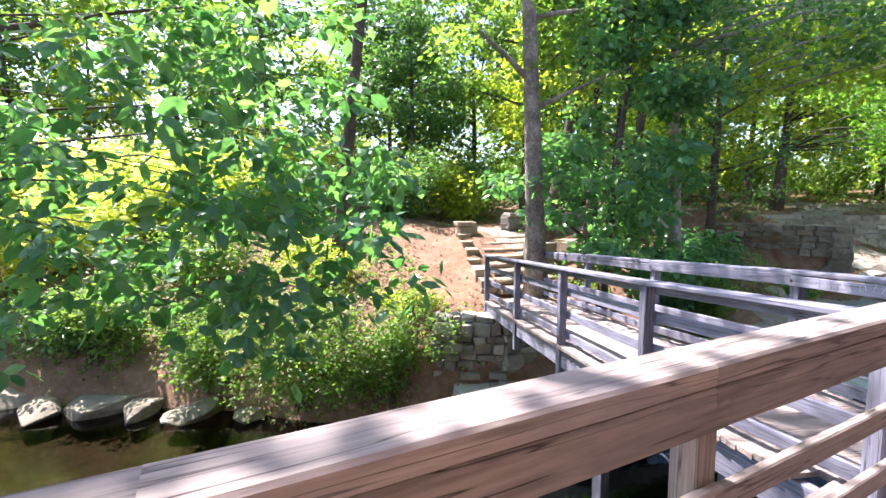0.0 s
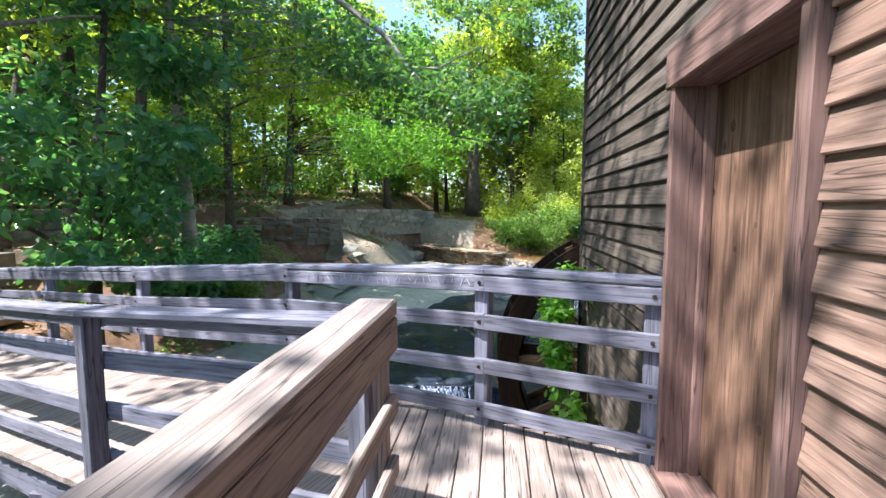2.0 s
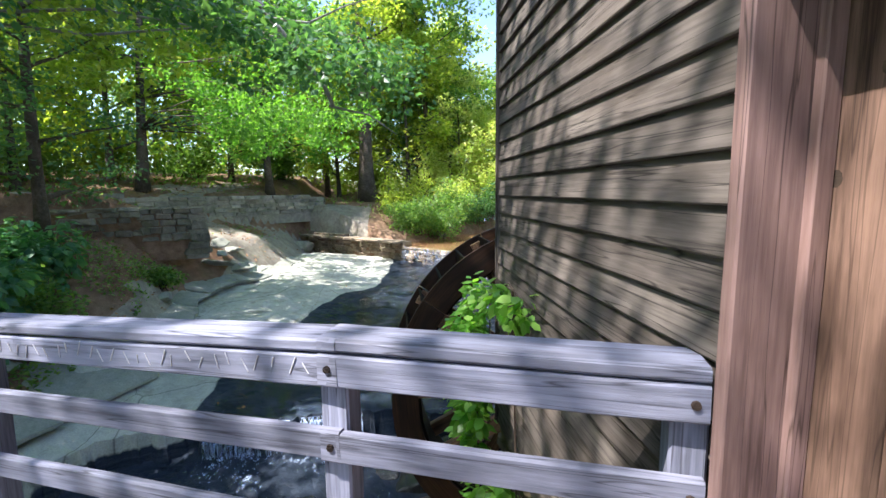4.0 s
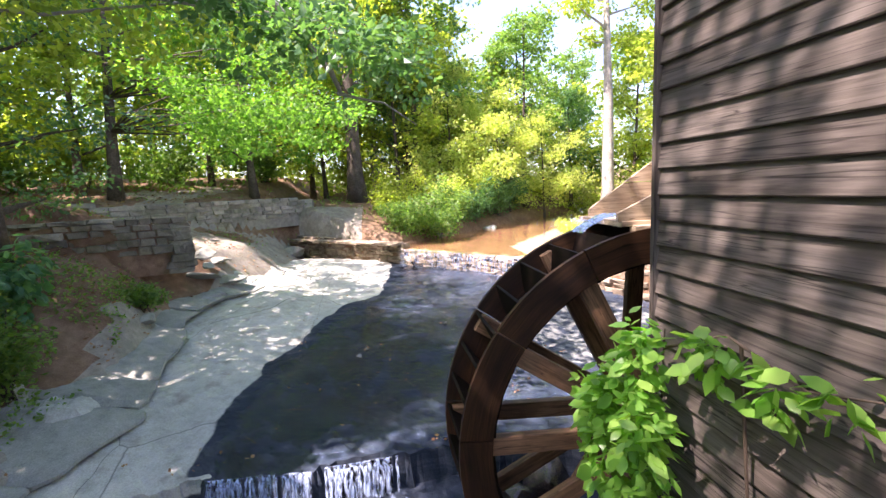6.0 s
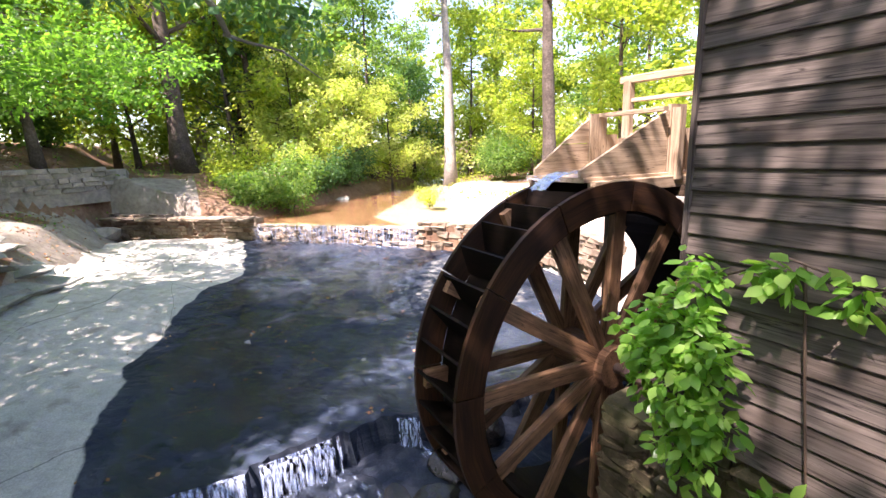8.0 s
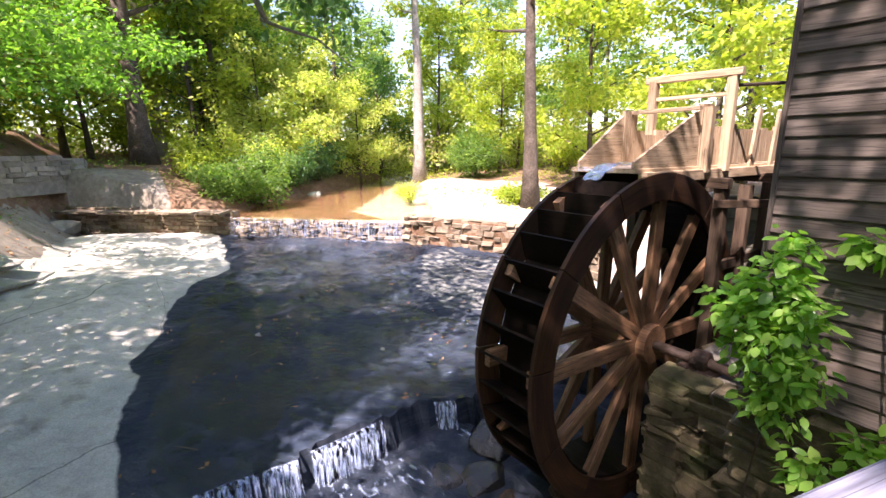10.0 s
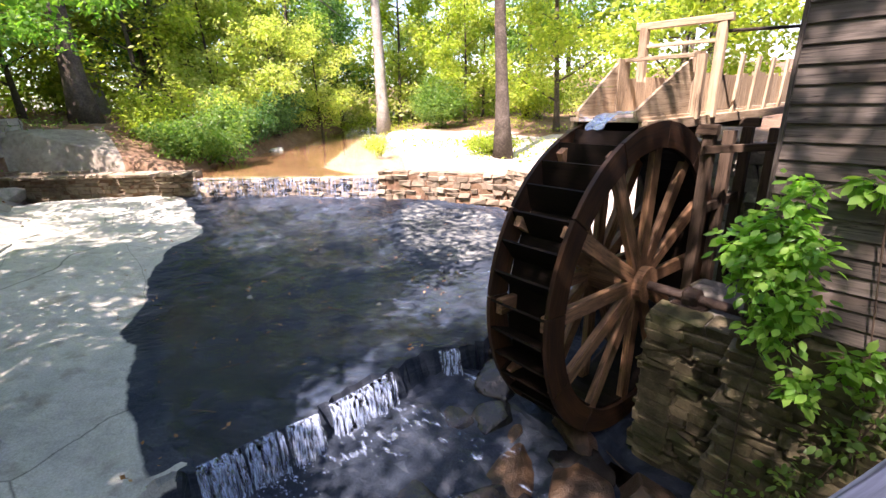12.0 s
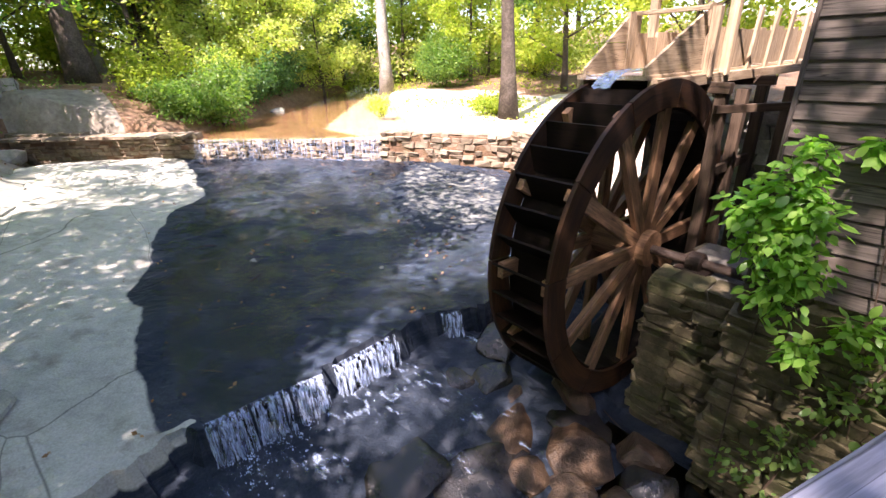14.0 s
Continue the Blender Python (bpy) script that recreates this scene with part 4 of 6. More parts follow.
wall_f = thing("wall_path", (13, 13, 0), "upper retaining wall of grey stone below the woods", "wall", kind="structure")
masonry(wall_f, (10.5, 13.6), (22.0, 14.5), 0.3, 1.45, 0.5, (0.15, 0.24), (0.4, 0.9), M_STONE, 0.04)
core("body", (10.5, 13.6), (22.0, 14.5), 0.0, 1.4, 0.5, M_STONE, wall_f)

# ---- lower cascade ----
cascade = thing("cascade", (10.1, 1.8, -2.7), "broken white cascade over the bedrock ledge", "waterfall")
for y0, y1, cnt in ((3.2, 2.75, 230), (2.7, 2.3, 150), (2.25, 1.85, 90), (1.67, 0.68, 620), (-0.15, -0.4, 40)):
    a = (float(lip(y0)) - 0.05, y0, -2.12)
    b = (float(lip(y1)) - 0.05, y1, -2.12)
    fall(cascade, a, b, -2.66, -2.12, (-1, 0, 0), int(cnt * 2.6), 0.011, gap=-0.3)
    spray(cascade, (a[0] - 0.15, a[1], 0), (b[0] - 0.15, b[1], 0), (-1, -0.25, 0), cnt, int(cnt), -2.61)
for x, yy, z, rx, ry, yaw in ((9.95, 3.0, -2.6, 0.3, 0.45, 0.2), (9.92, 1.2, -2.6, 0.3, 0.85, 0.05), (9.7, 1.1, -2.6, 0.3, 0.6, 0.2), (9.45, 0.85, -2.66, 0.6, 0.42, 0.7), (8.95, 0.45, -2.74, 0.6, 0.22, 0.8), (9.35, 2.3, -2.68, 0.5, 0.2, 0.5), (8.6, 1.1, -2.84, 0.5, 0.16, 0.3), (9.8, -0.35, -2.58, 0.16, 0.2, 0), (8.0, 0.3, -2.95, 0.3, 0.1, 0.4)):
    i, j = int((yy + 8.6) / 0.085), int((x - 1.0) / 0.085)
    z = max(float(lowp[i, j]), float(lz[i, j])) + 0.03
    froth(cascade, (x, yy, z), rx, ry, yaw, x * 3 + yy)

# ---- mill ----
FRONT, CORNER, COURSE, C0 = -0.80, 6.65, 0.137, 1.377
mill_wall = thing("wall_mill_front", (1.0, FRONT, 0), "dark weathered clapboard front wall of the mill", "wall", kind="structure")
D0, D1, DTOP = 2.98, 4.09, 2.34
part("sheathing", join(beam((-9, FRONT - 0.1, 3.05), (D0, FRONT - 0.1, 3.05), 0.12, 6.9, 0.002), beam((D1, FRONT - 0.1, 3.05), (CORNER - 0.03, FRONT - 0.1, 3.05), 0.12, 6.9, 0.002), beam((D0, FRONT - 0.1, 4.42), (D1, FRONT - 0.1, 4.42), 0.12, 4.16, 0.002)), M_CLAP, mill_wall)


def clapboard(x0, x1, z):
    """One tapered overlapping board, proud at its lower edge."""
    h, r0 = COURSE + 0.02, R.random() * 30
    vs, gs, fs = [], [], []
    n = max(2, int((x1 - x0) / 0.45))
    for k in range(n + 1):
        x = x0 + (x1 - x0) * k / n
        w = 0.004 * noise.noise((x * 1.3 + r0, z * 3, 0))
        for dy, dz in ((-0.035, 0.0), (0.024 + w, 0.0 + w), (0.027 + w, 0.006 + w), (0.002, h), (-0.035, h)):
            vs.append((x, FRONT + dy, z + dz))
            gs.append((x + r0, dy + r0, dz))
    for k in range(n):
        for j in range(5):
            j2 = (j + 1) % 5
            fs.append((k * 5 + j, (k + 1) * 5 + j, (k + 1) * 5 + j2, k * 5 + j2))
    fs += [tuple(range(5)), tuple(n * 5 + j for j in range(4, -1, -1))]
    part("clapboard", (vs, fs, gs), M_CLAP_RED if x1 < D0 + 0.01 else M_CLAP, mill_wall)


k = -13
while C0 + k * COURSE < 6.4:
    z = C0 + k * COURSE
    spans = [(-9, D0 - 0.002), (D1 + 0.002, CORNER - 0.002)] if z < DTOP - 0.05 else [(-9, D0), (D0, CORNER - 0.002)]
    for a, b in spans:
        cuts = [a]
        while b - cuts[-1] > 4.2:
            cuts.append(cuts[-1] + R.uniform(2.2, 3.8))
        cuts.append(b)
        for p, q in zip(cuts[:-1], cuts[1:]):
            clapboard(p + 0.0015, q - 0.0015, z + R.uniform(-0.003, 0.003))
    k += 1
part("corner_board", beam((CORNER + 0.012, FRONT - 0.02, -0.42), (CORNER + 0.012, FRONT - 0.02, 6.5), 0.03, 0.13, 0.004, (0, 1, 0)), M_CLAP, mill_wall)
end_wall = thing("wall_mill_end", (CORNER, -5, 0), "plain clapboard gable end of the mill", "wall", kind="structure")
part("sheathing", beam((CORNER - 0.08, FRONT - 0.17, 3.05), (CORNER - 0.08, -9, 3.05), 0.12, 6.9, 0.003), M_CLAP, end_wall)
for k in range(49):
    z = C0 + (k - 13) * COURSE
    part("clapboard", beam((CORNER - 0.005, FRONT - 0.09, z + 0.07), (CORNER - 0.005, -9, z + 0.07), 0.02, COURSE - 0.008, 0.004), M_CLAP, end_wall)
back = thing("wall_mill_back", (-1, -9, 0), "plain back and far walls closing the mill", "wall", kind="structure")
part("sheathing", join(beam((-9, -9.05, 3), (CORNER, -9.05, 3), 0.12, 7, 0.003), beam((-9, -9, 3), (-9, FRONT - 0.2, 3), 0.12, 7, 0.003)), M_CLAP, back)
roof = thing("roof_mill", (-1, -5, 6.5), "dark shingled gable roof of the mill", "roof", kind="structure")
for s, y0 in ((1, FRONT + 0.35), (-1, -9.4)):
    part("slope", prism([(-9.5, y0, 6.35), (CORNER + 0.1, y0, 6.35), (CORNER + 0.1, -4.9, 7.7), (-9.5, -4.9, 7.7)], (0, 0, 0.1)), M_CLAP, roof)

door = thing("door_1", (3.55, -0.95, 0), "closed brown plank door with dark knots, worn and unpainted", "door", kind="structure")
xs = [3.045, 3.27, 3.46, 3.66, 3.86, 4.045]
for a, b in zip(xs[:-1], xs[1:]):
    part("plank", beam(((a + b) / 2, -0.972 + R.uniform(-0.003, 0.003), 0.05), ((a + b) / 2, -0.972, 2.11), b - a - 0.002, 0.04, 0.0015, (0, 1, 0), 0.001), M_DOOR, door)
part("backing", beam((3.545, -1.01, 0.03), (3.545, -1.01, 2.12), 1.0, 0.03, 0.002, (0, 1, 0)), M_DOOR, door)
for kx, kz, kr in ((3.86, 1.885, 0.02), (4.02, 1.575, 0.014), (3.7, 0.9, 0.018), (4.01, 0.97, 0.014), (3.93, 1.80, 0.012), (3.62, 1.42, 0.010), (3.78, 1.30, 0.010), (3.35, 1.1, 0.014), (3.5, 0.55, 0.016)):
    ring = [(kx + math.cos(t * math.pi / 5) * kr * 1.2, -0.9515, kz + math.sin(t * math.pi / 5) * kr * 1.5) for t in range(10)]
    part("knot", prism(ring, (0, 0.0008, 0)), M_POST, door, "dark round knot in the plank")
frame_1 = thing("trim_door", (3.55, -0.85, 0), "heavy reddish-brown timber door surround", "door frame", kind="structure")
part("jamb", beam((4.068, -0.865, 0.0), (4.068, -0.865, 2.12), 0.045, 0.25, 0.006, (0, 1, 0), 0.003), M_FRAME, frame_1)
part("jamb", beam((3.02, -0.865, 0.0), (3.02, -0.865, 2.12), 0.075, 0.25, 0.006, (0, 1, 0), 0.003), M_FRAME, frame_1)
part("stop", beam((4.035, -0.925, 0.02), (4.035, -0.925, 2.12), 0.03, 0.05, 0.004, (0, 1, 0)), M_FRAME, frame_1)
part("lintel", beam((2.93, -0.855, 2.225), (4.12, -0.855, 2.225), 0.26, 0.21, 0.008, wob=0.003), M_FRAME, frame_1)
part("sill", beam((2.95, -0.86, -0.005), (4.11, -0.86, -0.005), 0.27, 0.05, 0.006), M_FRAME, frame_1)

found = thing("wall_foundation", (5.5, -0.9, -2), "mossy coursed rubble foundation under the mill", "wall", kind="structure")
masonry(found, (6.72, -0.82), (3.2, -0.82), -3.4, -0.42, 0.4, (0.08, 0.17), (0.2, 0.6), M_MOSS, 0.008)
core("body", (6.7, -0.86), (-9.0, -0.86), -3.5, -0.44, 0.5, M_MOSS, found, 0.02)
core("body", (6.68, -9.0), (6.68, -0.9), -3.5, -0.44, 0.4, M_MOSS, found, 0.03)
pier = thing("pier", (7.2, -1.6, -2.2), "mossy stone pier carrying the wheel bearing", "pier", kind="structure")
masonry(pier, (7.78, -1.42), (6.66, -1.42), -3.4, -0.98, 0.4, (0.08, 0.15), (0.2, 0.5), M_MOSS, 0.009)
masonry(pier, (7.78, -2.9), (7.78, -1.42), -3.4, -0.98, 0.4, (0.08, 0.15), (0.2, 0.5), M_MOSS, 0.009)
part("top", beam((7.2, -2.9, -1.2), (7.2, -1.5, -1.2), 1.1, 0.42, 0.03), M_STONE, pier)
wall_pit = thing("wall_wheel_pit", (7.4, -5, -1), "coursed stone wall under the flume behind the wheel", "wall", kind="structure")
masonry(wall_pit, (9.6, -5.2), (6.7, -5.2), -3.3, 0.62, 0.4, (0.14, 0.26), (0.3, 0.6), M_STONE, 0.02)
core("body", (9.6, -5.25), (6.7, -5.25), -3.5, 0.6, 0.4, M_STONE, wall_pit)

# ---- water wheel ----
HUB, RO, RI = Vector((8.52, -1.9, -0.88)), 2.05, 1.74
WX0, WX1 = 8.09, 8.95
wheel = thing("water_wheel", (8.52, -1.9, -2.93), "large dark wet wooden overshot water wheel", "water wheel")


def on_rim(x, r, a):
    return Vector((x, HUB.y + math.cos(a) * r, HUB.z + math.sin(a) * r))


def ring_board(x, a0, a1, thick):
    pts = [on_rim(x, RO, a0 + (a1 - a0) * t / 6) for t in range(7)] + [on_rim(x, RI, a1 - (a1 - a0) * t / 6) for t in range(7)]
    v, f, g = prism(pts, (thick, 0, 0), 2)
    g = [((0.5 * math.atan2(p[2] - HUB.z, p[1] - HUB.y) * 2), math.hypot(p[1] - HUB.y, p[2] - HUB.z), p[0]) for p in v]
    return v, f, g


NS = 12
for x in (WX0, WX1 - 0.05):
    for k in range(NS):
        a0 = 2 * math.pi * k / NS + 0.1
        part("shroud_board", ring_board(x, a0 + 0.004, a0 + 2 * math.pi / NS - 0.004, 0.05), M_SHROUD, wheel)
NB = 36
for k in range(NB):
    a = 2 * math.pi * k / NB
    p, q = on_rim(0, RI + 0.02, a), on_rim(0, RO - 0.015, a + 0.085)
    d = (q - p).normalized()
    nn = Vector((0, -d.z, d.y)) * 0.014
    poly = [Vector((WX0 + 0.05, v.y, v.z)) for v in (p - nn, q - nn, q + nn, p + nn)]
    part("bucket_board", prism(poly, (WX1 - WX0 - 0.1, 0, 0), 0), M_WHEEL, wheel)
    b0, b1 = on_rim(0, RI, a), on_rim(0, RI, a + 2 * math.pi / NB)
    c1, c0 = on_rim(0, RI - 0.03, a + 2 * math.pi / NB), on_rim(0, RI - 0.03, a)
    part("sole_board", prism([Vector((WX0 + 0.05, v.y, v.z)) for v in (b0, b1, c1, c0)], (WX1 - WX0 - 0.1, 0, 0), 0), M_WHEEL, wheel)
for x, off in ((WX0 + 0.09, 0.05), (WX1 - 0.14, 0.05)):
    for k in range(NS):
        a = 2 * math.pi * k / NS + off
        part("spoke", beam(on_rim(x, 0.16, a), on_rim(x, RO - 0.06, a), 0.085, 0.185, 0.008, Vector((0, -math.sin(a), math.cos(a))), 0.003), M_SPOKE, wheel)
hubg = tube([(WX0 - 0.06, HUB.y, HUB.z), (WX0 + 0.2, HUB.y, HUB.z), (WX1 - 0.25, HUB.y, HUB.z), (WX1 + 0.02, HUB.y, HUB.z)], [0.24, 0.24, 0.24, 0.24], 16, lump=0.03)
part("hub", hubg, M_SPOKE, wheel, "thick rusty-brown wooden hub")
part("axle", tube([(6.5, HUB.y, HUB.z), (9.25, HUB.y, HUB.z)], [0.06, 0.06], 14), M_IRON, wheel, "rusty iron axle", True)
bearing = thing("bearing_block", (7.49, -1.9, -0.99), "rusty iron bearing block on the stone pier", "bearing")
part("base_plate", beam((7.3, -1.9, -0.97), (7.68, -1.9, -0.97), 0.3, 0.05, 0.008), M_IRON, bearing)
part("cap", tube([(7.40, -1.9, -0.88), (7.42, -1.9, -0.88), (7.56, -1.9, -0.88), (7.58, -1.9, -0.88)], [0.10, 0.125, 0.125, 0.10], 16), M_IRON, bearing)
for dy in (-0.11, 0.11):
    part("bolt", tube([(7.49, -1.9 + dy, -0.95), (7.49, -1.9 + dy, -0.86)], [0.018, 0.018], 8), M_IRON, bearing)

# ---- flume ----
flume = thing("flume", (8.6, -4.5, 1.1), "tan plank flume spilling water onto the wheel", "flume")
FX0, FX1, FZ = 8.22, 9.0, 1.24
part("floor", beam(((FX0 + FX1) / 2, -1.45, FZ - 0.04), ((FX0 + FX1) / 2, -9.0, FZ - 0.09), FX1 - FX0 + 0.1, 0.05, 0.005), M_FLUME, flume)


def flume_side(x, th, y_tip, z_hi, y_hi):
    """A raked front end of level boards, a wide upright, then rows of upright boards."""
    seam = FZ + 0.33
    y_seam = y_tip + (y_hi - y_tip) * (seam - FZ - 0.06) / (z_hi - FZ - 0.06)
    part("side_board", prism([(x, y_tip, FZ - 0.02), (x, y_hi, FZ - 0.02), (x, y_hi, seam - 0.003), (x, y_seam, seam - 0.003), (x, y_tip, FZ + 0.06)], (th, 0, 0), 1), M_FLUME, flume)
    part("side_board", prism([(x, y_seam, seam + 0.003), (x, y_hi, seam + 0.003), (x, y_hi, z_hi)], (th, 0, 0), 1), M_FLUME, flume)
    part("upright", beam((x + th / 2, y_hi - 0.16, FZ - 0.03), (x + th / 2, y_hi - 0.16, z_hi + 0.06), 0.05, 0.29, 0.006, (0, 1, 0)), M_FLUME, flume)
    y = y_hi - 0.31
    while y > -8.8:
        y2 = y - R.uniform(0.2, 0.3)
        hi = z_hi - 0.2 + R.uniform(-0.05, 0.04)
        poly = [(x, y - 0.004, FZ - 0.02), (x, y2 + 0.004, FZ - 0.02), (x, y2 + 0.004, hi), (x, y - 0.004, hi)]
        part("side_board", prism(poly, (th, 0, 0), 2), M_FLUME, flume)
        y = y2


flume_side(FX0 - 0.035, 0.035, -1.42, 1.9, -2.75)
flume_side(FX1, 0.035, -1.55, 1.86, -2.4)
for x in (FX0 - 0.06, FX1 + 0.06):
    part("bearer", beam((x, -1.55, FZ - 0.12), (x, -9.0, FZ - 0.16), 0.10, 0.13, 0.008, wob=0.003), M_FLUME, flume)
for y in (-3.0, -4.6):
    part("cross_beam", beam((FX0 - 0.35, y, FZ - 0.24), (FX1 + 0.3, y, FZ - 0.24), 0.12, 0.13, 0.008), M_POST, flume)
for x, y, zt in ((FX0 - 0.09, -3.35, 2.34), (FX1 + 0.09, -3.2, 2.34), (FX0 - 0.08, -2.85, 1.92)):
    part("gate_post", beam((x, y, FZ - 0.1), (x, y, zt), 0.11, 0.11, 0.008, wob=0.003), M_FLUME, flume)
part("gate_lintel", beam((FX0 - 0.2, -3.36, 2.36), (FX1 + 0.2, -3.2, 2.36), 0.12, 0.09, 0.008), M_FLUME, flume)
part("gate_rail", beam((FX0 - 0.1, -2.6, 1.9), (FX1 + 0.1, -2.6, 1.9), 0.08, 0.05, 0.006), M_FLUME, flume)
part("gate_rail", beam((FX0 - 0.1, -3.34, 2.1), (FX1 + 0.1, -3.2, 2.1), 0.05, 0.05, 0.006), M_FLUME, flume)
part("gate_rod", tube([(FX0 - 0.1, -3.36, 2.2), (CORNER, -5.3, 2.28)], [0.022, 0.022], 8), M_IRON, flume, "iron control rod running to the mill")
for y in (-4.2, -4.9, -5.6, -6.4):
    part("stay", beam((FX0 - 0.07, y, FZ - 0.1), (FX0 - 0.07, y - 0.12, 1.95), 0.04, 0.12, 0.005), M_FLUME, flume)
trestle = thing("trestle", (8.3, -3.6, -2.5), "dark wooden trestle posts holding up the flume", "trestle")
for x, y in ((7.98, -3.05), (7.98, -3.75), (9.15, -3.05), (9.15, -3.75), (7.98, -4.5), (7.6, -4.4)):
    part("post", beam((x, y, -3.3), (x, y, FZ - 0.3), 0.14, 0.14, 0.01, (0, 1, 0), 0.004), M_POST, trestle)
part("brace", beam((7.98, -3.0, -0.1), (7.98, -4.6, -0.1), 0.06, 0.14, 0.006), M_POST, trestle)
part("brace", beam((7.98, -2.9, 0.75), (6.8, -4.6, 0.75), 0.06, 0.1, 0.006), M_POST, trestle)
spill = thing("waterfall", (8.6, -1.5, 0.9), "clear water spilling from the flume onto the wheel", "waterfall")
vs, fs = [], []
for i in range(17):
    for j in range(16):
        u, t = i / 16, j / 15
        edge = 0.03 * noise.noise((t * 3, u * 2, 7))
        y = -2.2 + 1.0 * t
        free = FZ + 0.015
        rim = HUB.z + math.sqrt(max(0.0, (RO + 0.03) ** 2 - (y - HUB.y) ** 2))
        z = free if y < -1.5 else free + (rim - free) * min(1.0, (y + 1.5) / 0.35)
        vs.append((8.36 + 0.32 * (u - 0.5) * (1 - 0.25 * t) + 0.21 + edge, y, z + 0.035 * noise.noise((u * 7, t * 5, 4)) + 0.015 * noise.noise((u * 19, t * 12, 9))))
fs = [(i * 16 + j, i * 16 + j + 1, i * 16 + j + 17, i * 16 + j + 16) for i in range(16) for j in range(15)]
part("sheet", (vs, fs, [(0, 0, 0)] * len(vs)), W_SPILL, spill, smooth=True).visible_shadow = False
spray(spill, (8.35, -1.4, 0), (8.8, -1.4, 0), (0, 0.5, 0), 130, 12, 1.2)
froth(spill, (8.58, -1.4, 1.2), 0.2, 0.14, 0, 3.0)
froth(spill, (8.52, -1.62, 1.27), 0.16, 0.16, 0.4, 5.0)

# ---- deck, bridge, railings ----
SLOPE = 0.066


def deck_z(y):
    return -SLOPE * max(0.0, y - 0.45)


deck = thing("floor_platform", (2, 0, 0), "grey-brown plank platform in front of the mill door", "deck", kind="structure")
y = -0.72
while y < 0.84:
    w = R.uniform(0.135, 0.15)
    part("plank", beam((-6, y + w / 2, -0.022), (3.1, y + w / 2, -0.022), w - 0.008, 0.04, 0.005, wob=0.0015), M_DECK, deck)
    x1 = 4.3 + (y + 0.72) * 0.36
    part("plank", beam((3.108, y + w / 2, -0.022 + R.uniform(-0.002, 0.002)), (min(x1, 4.72), y + w / 2, -0.022), w - 0.008, 0.04, 0.005, wob=0.0015), M_DECK, deck)
    y += w
for yy in (-0.6, 0.05, 0.7):
    part("joist", beam((-6, yy, -0.14), (4.3, yy, -0.14), 0.06, 0.19, 0.005), M_POST, deck)

BN = [(3.3, 0.72), (3.78, 2.5), (4.45, 4.3), (5.12, 6.15), (5.95, 8.35)]
BF = [(4.56, 0.25), (5.34, 2.0), (5.93, 4.0), (6.68, 6.0), (7.42, 8.2)]


def along(line, t):
    k = min(int(t * 4), 3)
    f = t * 4 - k
    a, b = line[k], line[k + 1]
    return a[0] + (b[0] - a[0]) * f, a[1] + (b[1] - a[1]) * f


bridge = thing("floor_bridge", (5, 4, -0.3), "sloping plank footbridge over the stream", "bridge", kind="structure")
nplank = 56
for k in range(nplank):
    t = (k + 0.5) / nplank
    a, b = along(BN, t), along(BF, t)
    d = Vector((b[0] - a[0], b[1] - a[1], 0)).normalized()
    p, q = Vector((*a, 0)) - d * 0.06, Vector((*b, 0)) + d * 0.1
    if k < 3:
        p = p.lerp(q, 0.12)
    z = deck_z((a[1] + b[1]) / 2) - 0.02
    part("plank", beam((p.x, p.y, z + R.uniform(-0.002, 0.002)), (q.x, q.y, z), 0.139, 0.04, 0.005, wob=0.0015), M_DECK, bridge)
for line, s in ((BN, 0.02), (BF, 0.05)):
    for a, b in zip(line[:-1], line[1:]):
        part("stringer", beam((a[0] + s, a[1], deck_z(a[1]) - 0.17), (b[0] + s, b[1], deck_z(b[1]) - 0.17), 0.07, 0.25, 0.006, wob=0.002), M_RAIL, bridge)
for k in (1,):
    for line in (BN, BF):
        x, yy = line[k]
        part("pile", beam((x + 0.3, yy + 0.72, -3.3), (x + 0.3, yy + 0.72, deck_z(yy) - 0.28), 0.13, 0.13, 0.008, (0, 1, 0), 0.003), M_RAIL, bridge)


def railing(name, pts, inside, label, mat, cap_mat, cap_w, cap_t, boards, post_w, bottom=-0.25, extra=0.0, cap_h=1.10, bolts=True, face=True):
    """Posts with a capped top rail and lower boards fixed to the deck side."""
    root = thing(name, (pts[0][0], pts[0][1], deck_z(pts[0][1])), label, "railing", kind="structure")
    ins = Vector((*inside, 0))
    for x, yy in pts:
        z = deck_z(yy)
        p = part("post", beam((x, yy, z + bottom), (x, yy, z + cap_h - cap_t - 0.002), post_w, post_w, 0.008, (ins.x, ins.y, 0), 0.002), mat, root)
        if bolts:
            for zz in [b[0] for b in boards]:
                c = Vector((x, yy, z + zz)) + ins * (post_w / 2 + 0.041)
                part("bolt", tube([c - ins * 0.004, c + ins * 0.005], [0.014, 0.012], 8), M_IRON, p, "rusty bolt head")
    for (x0, y0), (x1, y1) in zip(pts[:-1], pts[1:]):
        z0, z1 = deck_z(y0), deck_z(y1)
        ex = Vector((x1 - x0, y1 - y0, 0)).normalized() * 0.035
        x0, y0, x1, y1 = x0 - ex.x, y0 - ex.y, x1 + ex.x, y1 + ex.y
        part("cap", beam((x0, y0, z0 + cap_h - cap_t / 2), (x1, y1, z1 + cap_h - cap_t / 2), cap_w, cap_t, 0.01, wob=0.003), cap_mat, root)
        for zz, hh in boards:
            o = ins * (post_w / 2 + 0.02)
            dz = R.uniform(-0.008, 0.008)
            part("board", beam((x0 + o.x, y0 + o.y, z0 + zz + dz), (x1 + o.x, y1 + o.y, z1 + zz + R.uniform(-0.008, 0.008)), 0.038, hh, 0.006, wob=0.003), mat, root)
    return root


